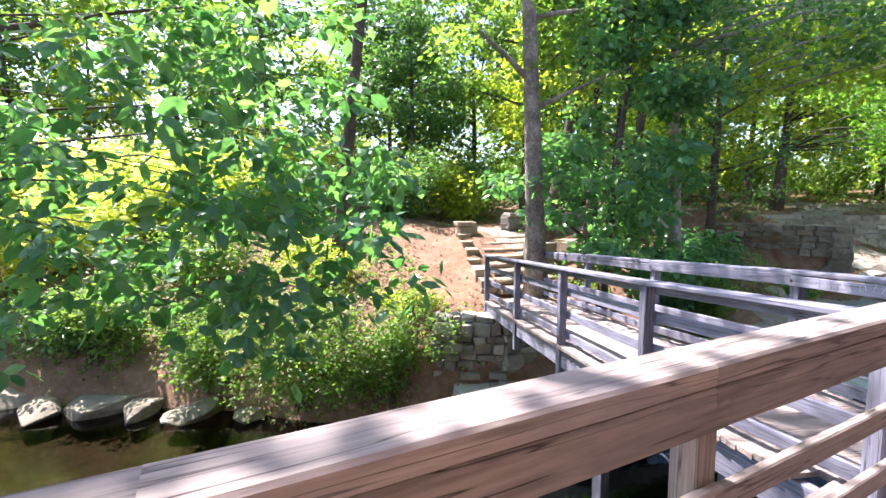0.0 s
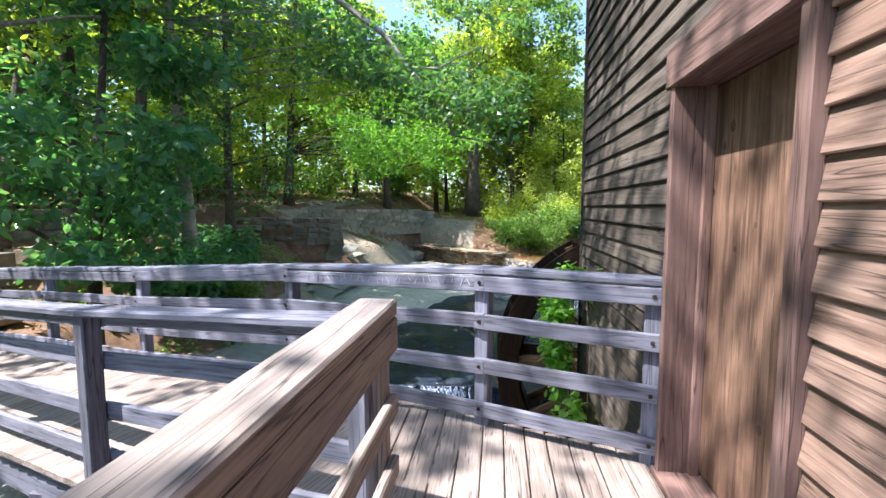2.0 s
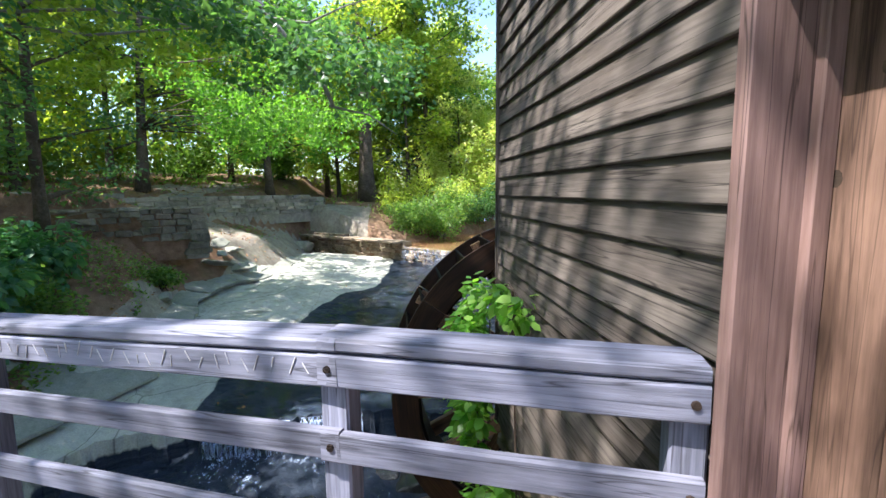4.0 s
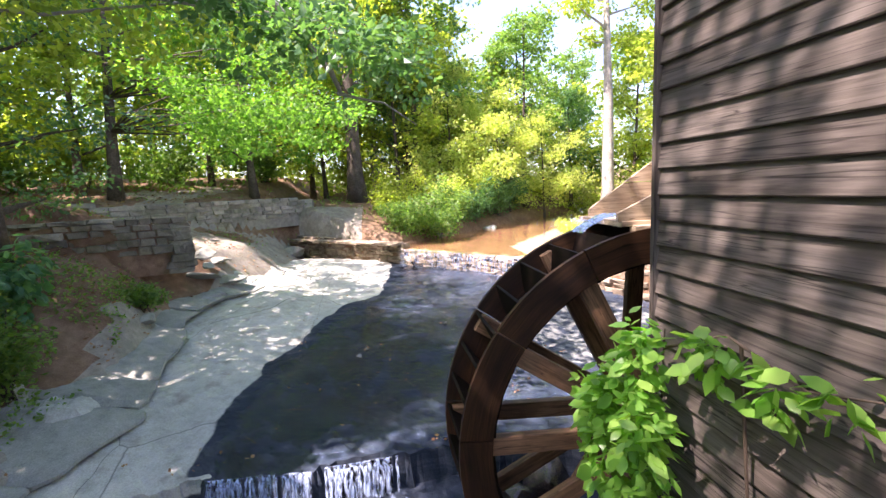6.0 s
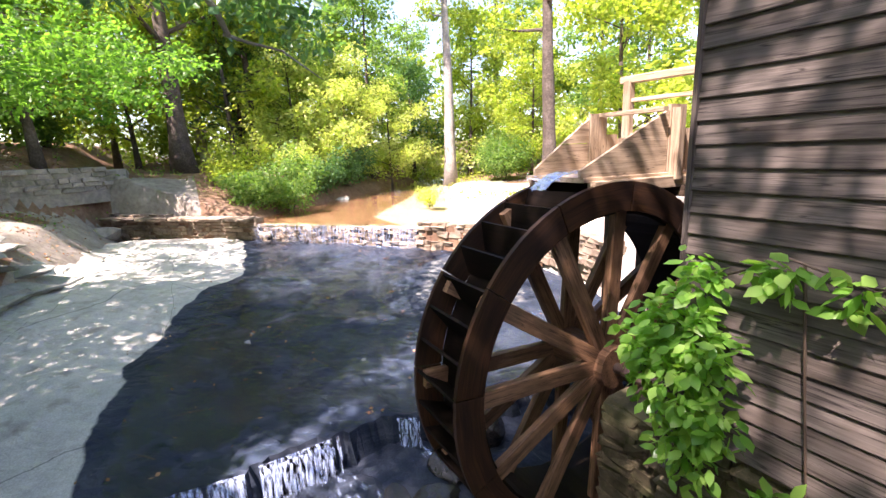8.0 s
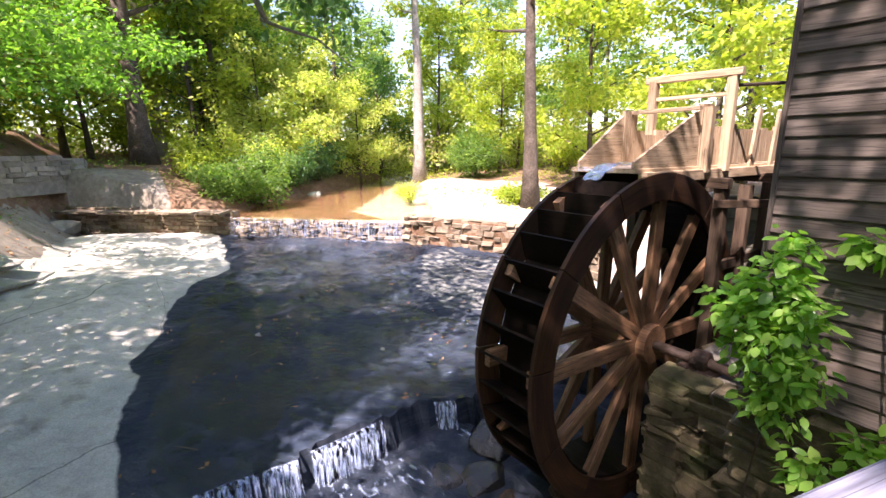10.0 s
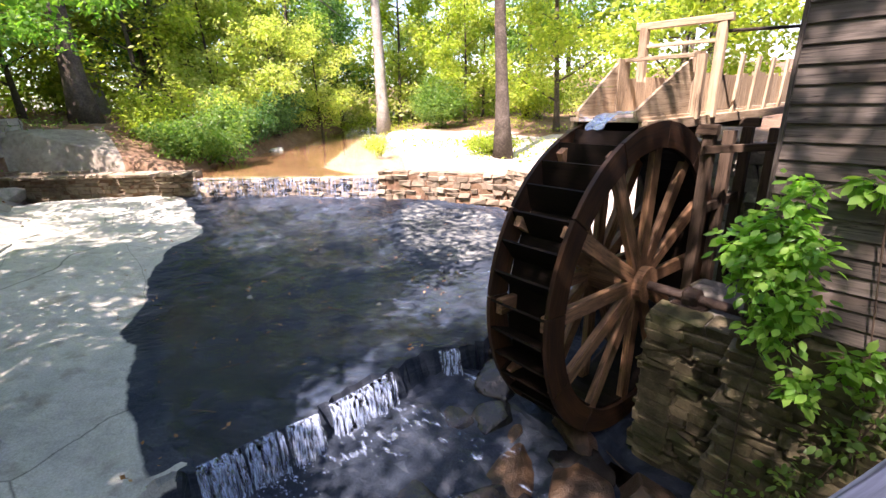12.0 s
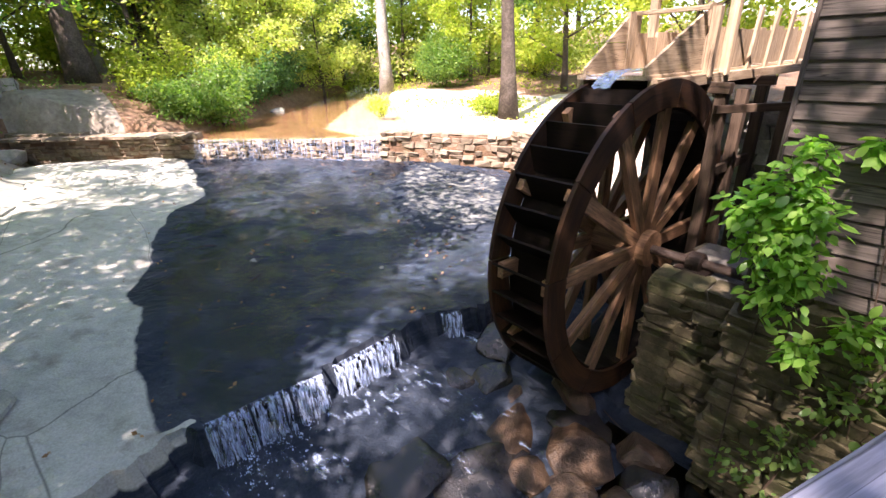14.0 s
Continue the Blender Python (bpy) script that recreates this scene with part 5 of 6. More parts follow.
BOARDS = [(1.0, 0.105), (0.735, 0.10), (0.425, 0.10), (0.13, 0.10)]
railing("railing", [(4.19, -0.74), (4.56, 0.25)], (-0.94, 0.34), "weathered blue-grey board railing beside the mill door", M_RAIL, M_RAIL, 0.17, 0.045, BOARDS, 0.10)
railing("railing", BF, (-0.94, 0.34), "weathered blue-grey board railing on the upstream side of the bridge", M_RAIL, M_RAIL, 0.17, 0.045, BOARDS, 0.10, -0.4)
railing("railing", BN, (0.94, -0.34), "weathered blue-grey board railing on the downstream side of the bridge", M_RAIL, M_RAIL, 0.15, 0.045, BOARDS, 0.10, -0.55, cap_h=1.07)
railing("railing", [(-6.0, 0.68), (-3.9, 0.68), (-1.8, 0.68), (0.15, 0.68), (1.62, 0.68), (3.36, 0.68)], (0, -1), "thick brown-grey timber railing along the platform", M_CAP, M_CAP, 0.175, 0.075, [(0.975, 0.14), (0.66, 0.09), (0.37, 0.09), (0.1, 0.09)], 0.10, cap_h=1.12, bolts=False)

# scratched marks on the top board by the bend
scr = random.Random(9)
marks = thing("scratch_marks", (4.9, 1.1, 1.0), "pale scratched marks on the railing board", "marks")
dvec = Vector((BF[1][0] - BF[0][0], BF[1][1] - BF[0][1], 0)).normalized()
insv = Vector((-0.94, 0.34, 0))
for k in range(26):
    s = 0.08 + k * 0.062 + scr.uniform(-0.015, 0.015)
    c = Vector((BF[0][0], BF[0][1], 0)) + dvec * s + insv * 0.0905
    zz = 1.0 + deck_z(c.y) + scr.uniform(-0.015, 0.015)
    h, sl = scr.uniform(0.015, 0.03), scr.uniform(-0.015, 0.015)
    part("mark", beam((c.x - dvec.x * sl, c.y - dvec.y * sl, zz - h), (c.x + dvec.x * sl, c.y + dvec.y * sl, zz + h), 0.003, 0.004, 0.0008, (insv.x, insv.y, 0)), M_CHALK, marks)

# ---- stone abutment and steps ----
abut = thing("wall_abutment", (5.9, 8.0, -1.6), "rough stone abutment under the bridge end", "wall", kind="structure")
masonry(abut, (4.6, 8.3), (5.9, 7.5), -2.6, -0.75, 0.5, (0.09, 0.3), (0.16, 0.5), M_STONE, 0.09)
masonry(abut, (5.9, 7.5), (8.0, 7.2), -2.6, -0.75, 0.5, (0.09, 0.3), (0.16, 0.5), M_STONE, 0.09)
core("body", (4.7, 8.4), (5.9, 7.6), -3.0, -0.8, 0.6, M_STONE, abut)
core("body", (5.9, 7.6), (8.0, 7.3), -3.0, -0.8, 0.6, M_STONE, abut)
stairs = thing("stairs", (7.6, 11, -0.5), "broad worn log and stone steps up the bank", "stairs", kind="structure")
for k in range(8):
    y0, z0 = 9.5 + k * 0.48, -0.58 + k * 0.165
    xc = 8.05 + k * 0.2
    part("step", beam((xc - 0.95, y0 + 0.05, z0), (xc + 1.0, y0 - 0.05, z0), 0.5, 0.16, 0.04, wob=0.02), M_WARM, stairs)
cheek = thing("wall_stairs", (7.6, 11, 0), "stone cheek wall with a squared end block beside the steps", "wall", kind="structure")
masonry(cheek, (7.0, 9.5), (8.3, 12.9), -0.8, -0.4, 0.4, (0.14, 0.26), (0.35, 0.8), M_WARM, 0.05, z1b=0.75)
masonry(cheek, (8.0, 13.0), (8.55, 12.9), 0.2, 1.15, 0.5, (0.3, 0.45), (0.5, 0.8), M_WARM, 0.02)
block = thing("stone_block", (9.0, 9.6, 0.1), "squared pale stone block on the retaining wall", "stone")
part("block", beam((9.6, 9.75, 0.35), (10.4, 9.9, 0.35), 0.5, 0.55, 0.05, wob=0.02), M_WARM, block)

# ---- trees ----
def gz(x, y):
    return float(ground_height(np.array([x]), np.array([y]))[0])


# High reach tips add out-of-view leaf clumps to shade mill, flume and slab
tree("tree", (7.3, 8.2, gz(7.3, 8.2)), 15, 0.48, L_MID, "slim tree with pale mottled bark beside the bridge end", 3, 0.42, 3.0, 6800, 0.17, (-1.6, -1.0), M_MOTTLE, 12, low=((0.3, (0.8, -0.2, 0.6), 2.4), (0.34, (-0.8, 0.1, 0.7), 2.2)), reach=((3.2, 6.0, 11.5), (4.1, 4.3, 9.8), (4.8, 2.8, 10.8), (3.6, 3.2, 11.2), (2.4, 5.4, 11.0), (1.5, 5.0, 10.5), (0.8, 5.2, 11.5), (4.6, 6.2, 12.0), (2.0, 6.2, 12.5), (6.3, 3.4, 11.0), (5.6, 3.0, 10.0), (4.2, 3.6, 10.5), (3.4, 4.0, 12.0), (4.8, 4.4, 12.5), (3.8, 3.0, 9.6), (3.1, 12.5, 8.2), (3.8, 12.2, 8.6), (2.6, 12.9, 8.8), (3.4, 11.4, 7.6), (4.2, 13.0, 9.2)))
tree("tree", (8.9, 7.7, gz(8.9, 7.7)), 9, 0.26, L_BLUE, "leaning broad-leaved tree behind the bridge rail", 5, 0.12, 2.3, 7500, 0.23, (1.2, 0.2), M_BARK, 13, clump=0.85, shape=7, droop=0.5, low=((0.16, (0.3, -0.8, 0.3), 1.8), (0.2, (-0.7, -0.5, 0.2), 1.6)))
tree("tree", (12.2, 8.0, gz(12.2, 8.0)), 14, 0.38, L_DARK, "tall tree with a pale grey trunk among dark leaves", 8, 0.22, 3.2, 13500, 0.17, (-0.3, 0.4), M_BARK2, 12, reach=((15.8, 0.4, 4.9), (14.2, 1.8, 5.5), (16.8, 2.0, 6.2), (13.0, 3.2, 5.4), (17.4, -0.6, 5.6), (15.4, 3.4, 6.6), (18.2, 3.0, 5.6), (14.0, -0.8, 6.6), (16.2, 0.2, 7.4), (11.5, 2.3, 4.5), (11.6, 1.3, 4.1), (11.9, 0.5, 3.8), (12.2, -0.3, 3.6), (11.2, 3.3, 4.9)))
gnarl = thing("broken_limb", (12.4, 4.2, 6.6), "gnarled pale grey limb hanging over the stream", "branch")
part("limb", tube([(12.2, 7.9, 7.2), (12.35, 6.0, 7.1), (12.4, 4.2, 6.6), (12.3, 2.9, 5.6), (12.24, 1.9, 4.3), (12.22, 1.34, 3.55), (12.21, 1.2, 3.2)], [0.10, 0.09, 0.075, 0.06, 0.05, 0.045, 0.035], 9, lump=0.25), M_BARK2, gnarl, smooth=True)
part("twig", tube([(12.21, 1.27, 3.22), (12.19, 1.0, 3.14), (12.1, 0.52, 3.03), (11.97, 0.0, 2.64)], [0.03, 0.024, 0.016, 0.006], 7, lump=0.2), M_BARK2, gnarl, smooth=True)
part("twig", tube([(12.26, 2.3, 4.8), (12.3, 1.6, 4.75), (12.35, 0.9, 5.1), (12.4, 0.3, 5.3)], [0.03, 0.024, 0.016, 0.006], 7, lump=0.2), M_BARK2, gnarl, smooth=True)
# Its reach tips add high leaf clumps that shade the slab and stream
tree("tree", (10.9, 10.0, gz(10.9, 10.0)), 15, 0.4, L_MID, "dark-trunked tree above the steps", 9, 0.4, 3.8, 14500, 0.18, (0.8, 0.3), M_BARK, 11, reach=((8.9, 10.9, 9.0), (8.4, 10.4, 9.6), (9.4, 11.3, 9.3), (8.6, 11.6, 10.0), (9.6, 10.4, 8.6), (8.0, 11.0, 9.5), (9.0, 10.0, 10.0), (7.6, 11.8, 9.4), (10.2, 11.8, 9.8), (9.4, 7.7, 8.8), (9.0, 7.2, 9.2), (9.9, 8.1, 9.0), (9.8, 7.2, 9.6), (8.8, 8.0, 9.6), (10.4, 7.6, 9.2)))
tree("tree", (15.5, 9.0, gz(15.5, 9.0)), 11, 0.3, L_DARK, "dense dark evergreen beside the path", 12, 0.08, 2.6, 8000, 0.15, (0.2, 0), M_BARK, 15)
tree("tree", (35.6, 2.0, gz(35.6, 2.0) - 0.1), 19, 1.1, L_LIGHT, "big brown-trunked tree beside the path", 15, 0.3, 6.0, 14000, 0.26, (0.2, 0.3), M_BARK, 14, clump=1.6)
tree("tree", (37.9, -17.4, gz(37.9, -17.4)), 24, 1.0, L_LIGHT, "tall straight pale trunk in sunlight", 16, 0.55, 5, 7000, 0.3, (0, 0), M_BARK2, 10, clump=1.6)
tree("tree", (18.5, -10.58, gz(18.5, -10.58)), 16, 0.6, L_LIGHT, "slender sunlit tree on the stream terrace", 18, 0.42, 3.0, 6000, 0.2, (0.2, 0.2), M_BARK, 10)
tree("tree", (49.1, -30.5, gz(49.1, -30.5)), 26, 0.9, L_LIGHT, "tall rough-barked tree beyond the terrace", 19, 0.45, 4.5, 7000, 0.28, (0.3, 0), M_BARK, 10, clump=1.4)
tree("tree", (-5.2, 11.8, gz(-5.2, 11.8)), 10, 0.34, L_BLUE, "broad-leaved tree leaning over the pool with drooping branches", 21, 0.45, 2.2, 4600, 0.24, (0.6, -1.2), M_BARK, 8, clump=0.8, shape=7, droop=0.55, reach=((1.75, 4.7, 1.3), (2.15, 4.6, 1.0), (1.45, 4.6, 0.6), (2.5, 4.9, 2.0), (0.9, 4.8, 0.25), (2.3, 5.4, 1.5), (1.2, 4.9, 2.3), (0.2, 5.2, 1.9), (1.1, 5.6, 0.9), (-0.9, 5.8, 0.9), (0.6, 6.0, 3.4), (2.1, 6.3, 3.2), (-1.5, 6.6, 2.4), (-2.0, 6.4, 0.0), (-0.4, 5.6, 3.0), (-2.6, 7.2, 1.6), (2.9, 6.6, 2.2), (1.7, 5.6, 4.0), (-0.2, 6.2, 4.4)))
# Crowns added overhead to dapple bridge, mill and bank
for k, (x, yy, h, m, ly) in enumerate([(3.6, 12.6, 17, L_MID, -3.2), (-4.4, 10.6, 15, L_MID, -4.5), (-8.5, 13.0, 16, L_MID, -4.5), (10.2, 11.4, 16, L_MID, -3.5), (15.5, 12.4, 16, L_LIGHT, -1.0)]):
    tree("tree", (x, yy, gz(x, yy)), h, 0.4, m, "tall canopy tree arching over the stream", 200 + k, 0.5, (3.7 if k < 2 else 5.0), (7500 if k == 0 else 3600 if k == 1 else 3300), 0.19, (3.8 if k == 1 else 2.6 if x < -4 else 0.8, ly), M_BARK, 11, clump=1.1, group="canopy trees")

tree("tree", (10.7, 9.2, gz(10.7, 9.2)), 8.5, 0.17, L_LIGHT, "slender young maple with light leaves arching over the stream", 230, 0.5, 1.8, 3600, 0.15, (0.3, -0.4), M_BARK, 7, clump=0.7, shape=7, droop=0.4, reach=((12.5, 3.7, 4.5), (13.3, 4.5, 4.3), (12.0, 4.9, 4.0), (14.0, 3.0, 4.9), (12.8, 5.6, 4.9), (11.4, 4.2, 4.9)))
tree("tree", (44.0, 0.6, gz(44.0, 0.6)), 18, 0.75, L_LIGHT, "pale straight trunk behind the big tree", 22, 0.4, 4.5, 6000, 0.28, (0.3, 0.6), M_BARK2, 10, clump=1.5)
tree("tree", (46.0, -2.5, gz(46.0, -2.5)), 17, 0.8, L_LIGHT, "grey-brown trunk beyond the path", 23, 0.4, 4.5, 6000, 0.28, (0.4, 0.9), M_BARK, 10, clump=1.5)
tree("tree", (26.8, 12.4, gz(26.8, 12.4)), 15, 0.5, L_GREEN, "dark-trunked maple on the terrace with low bright boughs", 24, 0.34, 4.5, 16000, 0.17, (0.4, -0.8), M_BARK, 12, clump=1.05, reach=((23.0, 6.0, 5.5), (26.0, 6.5, 4.5), (24.0, 8.0, 6.0), (28.0, 5.0, 6.0), (22.0, 4.0, 6.5), (19.5, 6.5, 5.5), (26.5, 3.6, 6.6), (18.7, 4.5, 4.5), (18.9, 3.2, 4.0), (19.2, 1.9, 4.1), (18.6, 4.2, 3.3), (20.5, 3.0, 5.0), (21.5, 1.2, 4.6), (22.5, 2.6, 3.8), (24.0, 3.6, 4.6), (20.0, 5.4, 4.0), (25.5, 1.6, 5.4), (22.0, 5.6, 3.4)))
tree("tree", (31.5, 7.6, gz(31.5, 7.6)), 12, 0.45, L_GREEN, "forked maple with layered bright green leaves", 25, 0.2, 6.0, 13000, 0.24, (0.6, 0.5), M_BARK, 15, clump=1.3, low=((0.16, (0.5, 0.9, 0.7), 4.0), (0.2, (-0.3, -1.0, 0.5), 5.0), (0.22, (-0.9, -0.2, 0.5), 4.5)))
N_OAK = tree("tree", (13.5, 16.5, gz(13.5, 16.5)), 17, 0.45, L_MID, "tall woodland tree with a full green crown", 30, 0.25, 4.2, 7500, 0.32, (0.3, 0.2), M_BARK, 14, clump=1.35, group="woodland trees")
N_MAPLE = tree("tree", (24, 16.0, gz(24, 16.0)), 13, 0.3, L_LIGHT, "bright green maple at the edge of the woods", 31, 0.12, 4.2, 9000, 0.28, (0.4, 0), M_BARK, 15, clump=1.3, group="woodland trees")
N_DARK = tree("tree", (3.5, 25.5, gz(3.5, 25.5)), 12, 0.4, L_DARK, "shaded woodland tree with dark leaves", 32, 0.2, 4.0, 7000, 0.28, (-0.3, 0), M_BARK, 14, clump=1.3, group="woodland trees")
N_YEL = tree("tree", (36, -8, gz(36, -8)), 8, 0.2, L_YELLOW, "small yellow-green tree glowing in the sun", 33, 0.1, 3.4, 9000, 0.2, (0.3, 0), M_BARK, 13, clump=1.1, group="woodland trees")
rt = random.Random(77)
for src, spots in ((N_OAK, [(39, -2.5), (42, -12), (17, 26.5), (20, 24), (28, 23), (9, 29), (37, 15), (44, 6), (50, -14), (30, -26), (16, -24), (-12, 36), (-22, 36), (3, 37), (14, 31), (24, 30), (34, 28), (44, 20), (56, 8), (60, -6), (58, -24), (44, -30), (22, -36), (36, -40)]),
                   (N_MAPLE, [(28, 14.5), (35, 11), (40, 4.5), (17, 19), (38, -1), (44, -5), (41, 9), (48, 2), (44, -10), (42, -22), (33, -22), (22, -19), (-6, 36), (48, 12), (40, 26), (52, -4), (14, -16)]),
                   (N_DARK, [(-9, 34), (10.5, 22.5), (-18, 32), (26, 27), (-1, 35), (11, 27), (-26, 30), (42, -2), (46, -18), (-22, 20)]),
                   (N_YEL, [(35, -26), (40, -13), (38, -5), (44, -25), (14, -19)])):
    for x, yy in spots:
        s = rt.uniform(0.85, 1.2)
        c = copy_thing(src, pose(x, yy, gz(x, yy), 0, 0, rt.uniform(0, 360)) @ Matrix.Scale(s, 4))
        c.scale = (s, s, s)

# ---- bushes and undergrowth ----
bush("bush", (2.0, 9.5, -2.7), (2.1, 1.5, 2.5), 9000, 0.095, L_MID, "leafy green shrub overhanging the pool", 41, 0.2)
bush("bush", (3.7, 8.6, -2.6), (1.5, 1.0, 2.0), 6000, 0.09, L_MID, "leafy green shrub overhanging the pool", 42, 0.2)
bush("bush", (4.6, 9.6, gz(4.6, 9.6)), (0.9, 0.8, 0.6), 1800, 0.08, L_LIGHT, "low bright shrub on the bank", 43)
bush("bush", (7.6, 17.5, gz(7.6, 17.5)), (2.4, 2.0, 2.2), 6000, 0.16, L_DARK, "large dark rounded shrub above the steps", 44)
bush("bush", (-2.8, 13.8, gz(-2.8, 13.8)), (1.6, 1.4, 1.4), 3000, 0.13, L_DARK, "dark shrub on the shaded bank", 45)
bush("bush", (13.4, 8.0, gz(13.4, 8.0)), (1.3, 1.1, 1.5), 2600, 0.21, L_BLUE, "broad-leaved shrub in front of the wall", 46, 0.5, 7)
bush("bush", (11.2, 7.4, gz(11.2, 7.4)), (1.3, 1.0, 1.7), 2800, 0.21, L_BLUE, "broad-leaved shrub in front of the wall", 47, 0.5, 7)
bush("bush", (0.2, 11.2, -2.6), (1.4, 1.2, 1.8), 4500, 0.1, L_MID, "leafy green shrub overhanging the pool", 141, 0.2)
bush("bush", (-2.2, 13.2, -2.3), (1.7, 1.3, 2.0), 4500, 0.11, L_MID, "leafy green shrub on the shaded bank", 142, 0.2)
bush("bush", (3.0, 12.5, gz(3.0, 12.5)), (1.6, 1.4, 1.5), 3500, 0.11, L_LIGHT, "sunlit shrub on the bank", 143, 0.2)
bush("bush", (0.0, 14.5, gz(0.0, 14.5)), (2.0, 1.6, 1.7), 4000, 0.13, L_MID, "sunlit shrub on the bank", 144, 0.2)
bush("bush", (12.2, 6.9, gz(12.2, 6.9)), (0.9, 0.8, 1.5), 3200, 0.1, L_MID, "fine-leaved shrub rooted in the rock shelf", 145, 0.2)
bush("bush", (16.9, 6.9, -1.2), (0.7, 0.6, 0.5), 1500, 0.11, L_MID, "small tuft of weeds on the rock shelf", 48)
for k, (x, yy, rr, m) in enumerate([(28.3, -1.2, 1.5, L_MID), (29.6, -2.6, 1.7, L_MID), (31.6, -3.9, 2.0, L_MID), (33.6, -5.6, 2.0, L_DARK), (36.0, -7.6, 2.0, L_DARK), (38.5, -9.6, 2.2, L_DARK), (31.5, -0.6, 2.0, L_LIGHT)]):
    bush("bush", (x, yy, gz(x, yy)), (rr * 1.25, rr, rr * 1.15), 4200, 0.16, m, "leafy thicket hanging over the brook", 500 + k, group="brook thicket")
bush("bush", (29.6, -0.6, gz(29.6, -0.6)), (1.7, 1.4, 1.3), 3500, 0.16, L_MID, "green thicket on the pool bank", 49)
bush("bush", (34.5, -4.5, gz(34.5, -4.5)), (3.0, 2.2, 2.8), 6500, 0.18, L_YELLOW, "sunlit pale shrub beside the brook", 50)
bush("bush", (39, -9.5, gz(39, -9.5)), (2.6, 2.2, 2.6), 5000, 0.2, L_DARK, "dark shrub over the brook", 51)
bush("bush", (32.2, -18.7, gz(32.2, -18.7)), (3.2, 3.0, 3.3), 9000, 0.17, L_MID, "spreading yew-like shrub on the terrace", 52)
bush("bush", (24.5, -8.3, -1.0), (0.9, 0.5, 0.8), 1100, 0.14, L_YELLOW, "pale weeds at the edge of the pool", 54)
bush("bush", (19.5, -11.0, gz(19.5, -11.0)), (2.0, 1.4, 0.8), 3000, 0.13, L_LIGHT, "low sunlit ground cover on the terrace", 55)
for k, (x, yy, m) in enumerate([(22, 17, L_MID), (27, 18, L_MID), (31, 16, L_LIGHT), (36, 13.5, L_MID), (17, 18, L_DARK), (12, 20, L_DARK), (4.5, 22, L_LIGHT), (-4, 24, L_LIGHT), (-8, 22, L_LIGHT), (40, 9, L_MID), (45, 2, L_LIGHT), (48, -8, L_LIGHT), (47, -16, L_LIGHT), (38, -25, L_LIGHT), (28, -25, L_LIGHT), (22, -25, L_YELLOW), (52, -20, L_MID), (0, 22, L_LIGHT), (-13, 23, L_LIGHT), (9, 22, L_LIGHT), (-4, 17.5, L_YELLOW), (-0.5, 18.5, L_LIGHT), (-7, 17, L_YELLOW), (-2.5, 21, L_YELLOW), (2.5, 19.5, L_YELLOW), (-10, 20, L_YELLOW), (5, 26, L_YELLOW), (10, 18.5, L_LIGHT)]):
    bush("bush", (x, yy, gz(x, yy)), (3.2, 2.6, 2.6), 3600, 0.24, m, "woodland undergrowth at the edge of the trees", 60 + k, group="undergrowth")

# ---- joined woodland mass, ground cover and litter ----
def woodland(name, spots, height, count, size, mat, label, seed):
    """Understorey and distant crowns: leaves in uneven clumps round many spots."""
    rng = np.random.default_rng(seed)
    cs, rs = [], []
    for x, yy, r in spots:
        z = gz(x, yy)
        for _ in range(7):
            cs.append((x + rng.normal(0, r * 0.6), yy + rng.normal(0, r * 0.6), z + height * rng.random() ** 1.3 * 0.95))
            q = r * rng.uniform(0.35, 0.8)
            rs.append((q, q, q * 0.65))
    v, f = leaves(cs, np.array(rs), count, size, 0.3, rng=rng, shell=0.1)
    return whole(name, raw(name, v, f, mat), label, "woodland", kind="stuff")


def arc(n, r0, r1, a0, a1, seed, size):
    rng = random.Random(seed)
    out = []
    for k in range(n):
        a, r = radians(a0 + (a1 - a0) * (k + rng.random()) / n), rng.uniform(r0, r1)
        out.append((8 + math.cos(a) * r, math.sin(a) * r, size * rng.uniform(0.7, 1.3)))
    return out


woodland("woodland", arc(60, 44, 60, -62, 175, 1, 4.5), 17, 50000, 0.55, L_MID, "distant green woodland filling the background", 90)
woodland("woodland", arc(60, 40, 58, -62, 120, 2, 4.0), 15, 38000, 0.5, L_LIGHT, "distant sunlit woodland filling the background", 91)
woodland("woodland", arc(40, 25, 40, 48, 175, 3, 2.2), 3.2, 18000, 0.3, L_MID, "shaded woodland understorey", 92)
woodland("woodland", arc(46, 26, 42, 22, 90, 4, 2.4), 5.0, 22000, 0.3, L_MID, "green woodland understorey", 93)
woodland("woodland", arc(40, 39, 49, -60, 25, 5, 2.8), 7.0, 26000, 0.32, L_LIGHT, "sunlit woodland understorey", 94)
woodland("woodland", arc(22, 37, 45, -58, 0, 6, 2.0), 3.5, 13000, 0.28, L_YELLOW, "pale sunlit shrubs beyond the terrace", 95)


def scatter(name, n, box, size, mat, label, category, seed, keep=None, lift=0.0, flat=0.15, up=None):
    """Single leaves lying or growing on the ground."""
    rng = np.random.default_rng(seed)
    x, yy = rng.uniform(box[0], box[1], n), rng.uniform(box[2], box[3], n)
    ok = keep(x, yy) if keep else np.ones(n, bool)
    x, yy = x[ok], yy[ok]
    z = (ground_height(x, yy) if up is None else up(x, yy)) + 0.02 + lift * rng.random(len(x)) ** 2
    v, f = leaves(np.stack([x, yy, z], 1), np.full(len(x), 0.02), len(x), size, 0.0, flat, rng)
    return whole(name, raw(name, v, f, mat), label, category, kind="stuff")


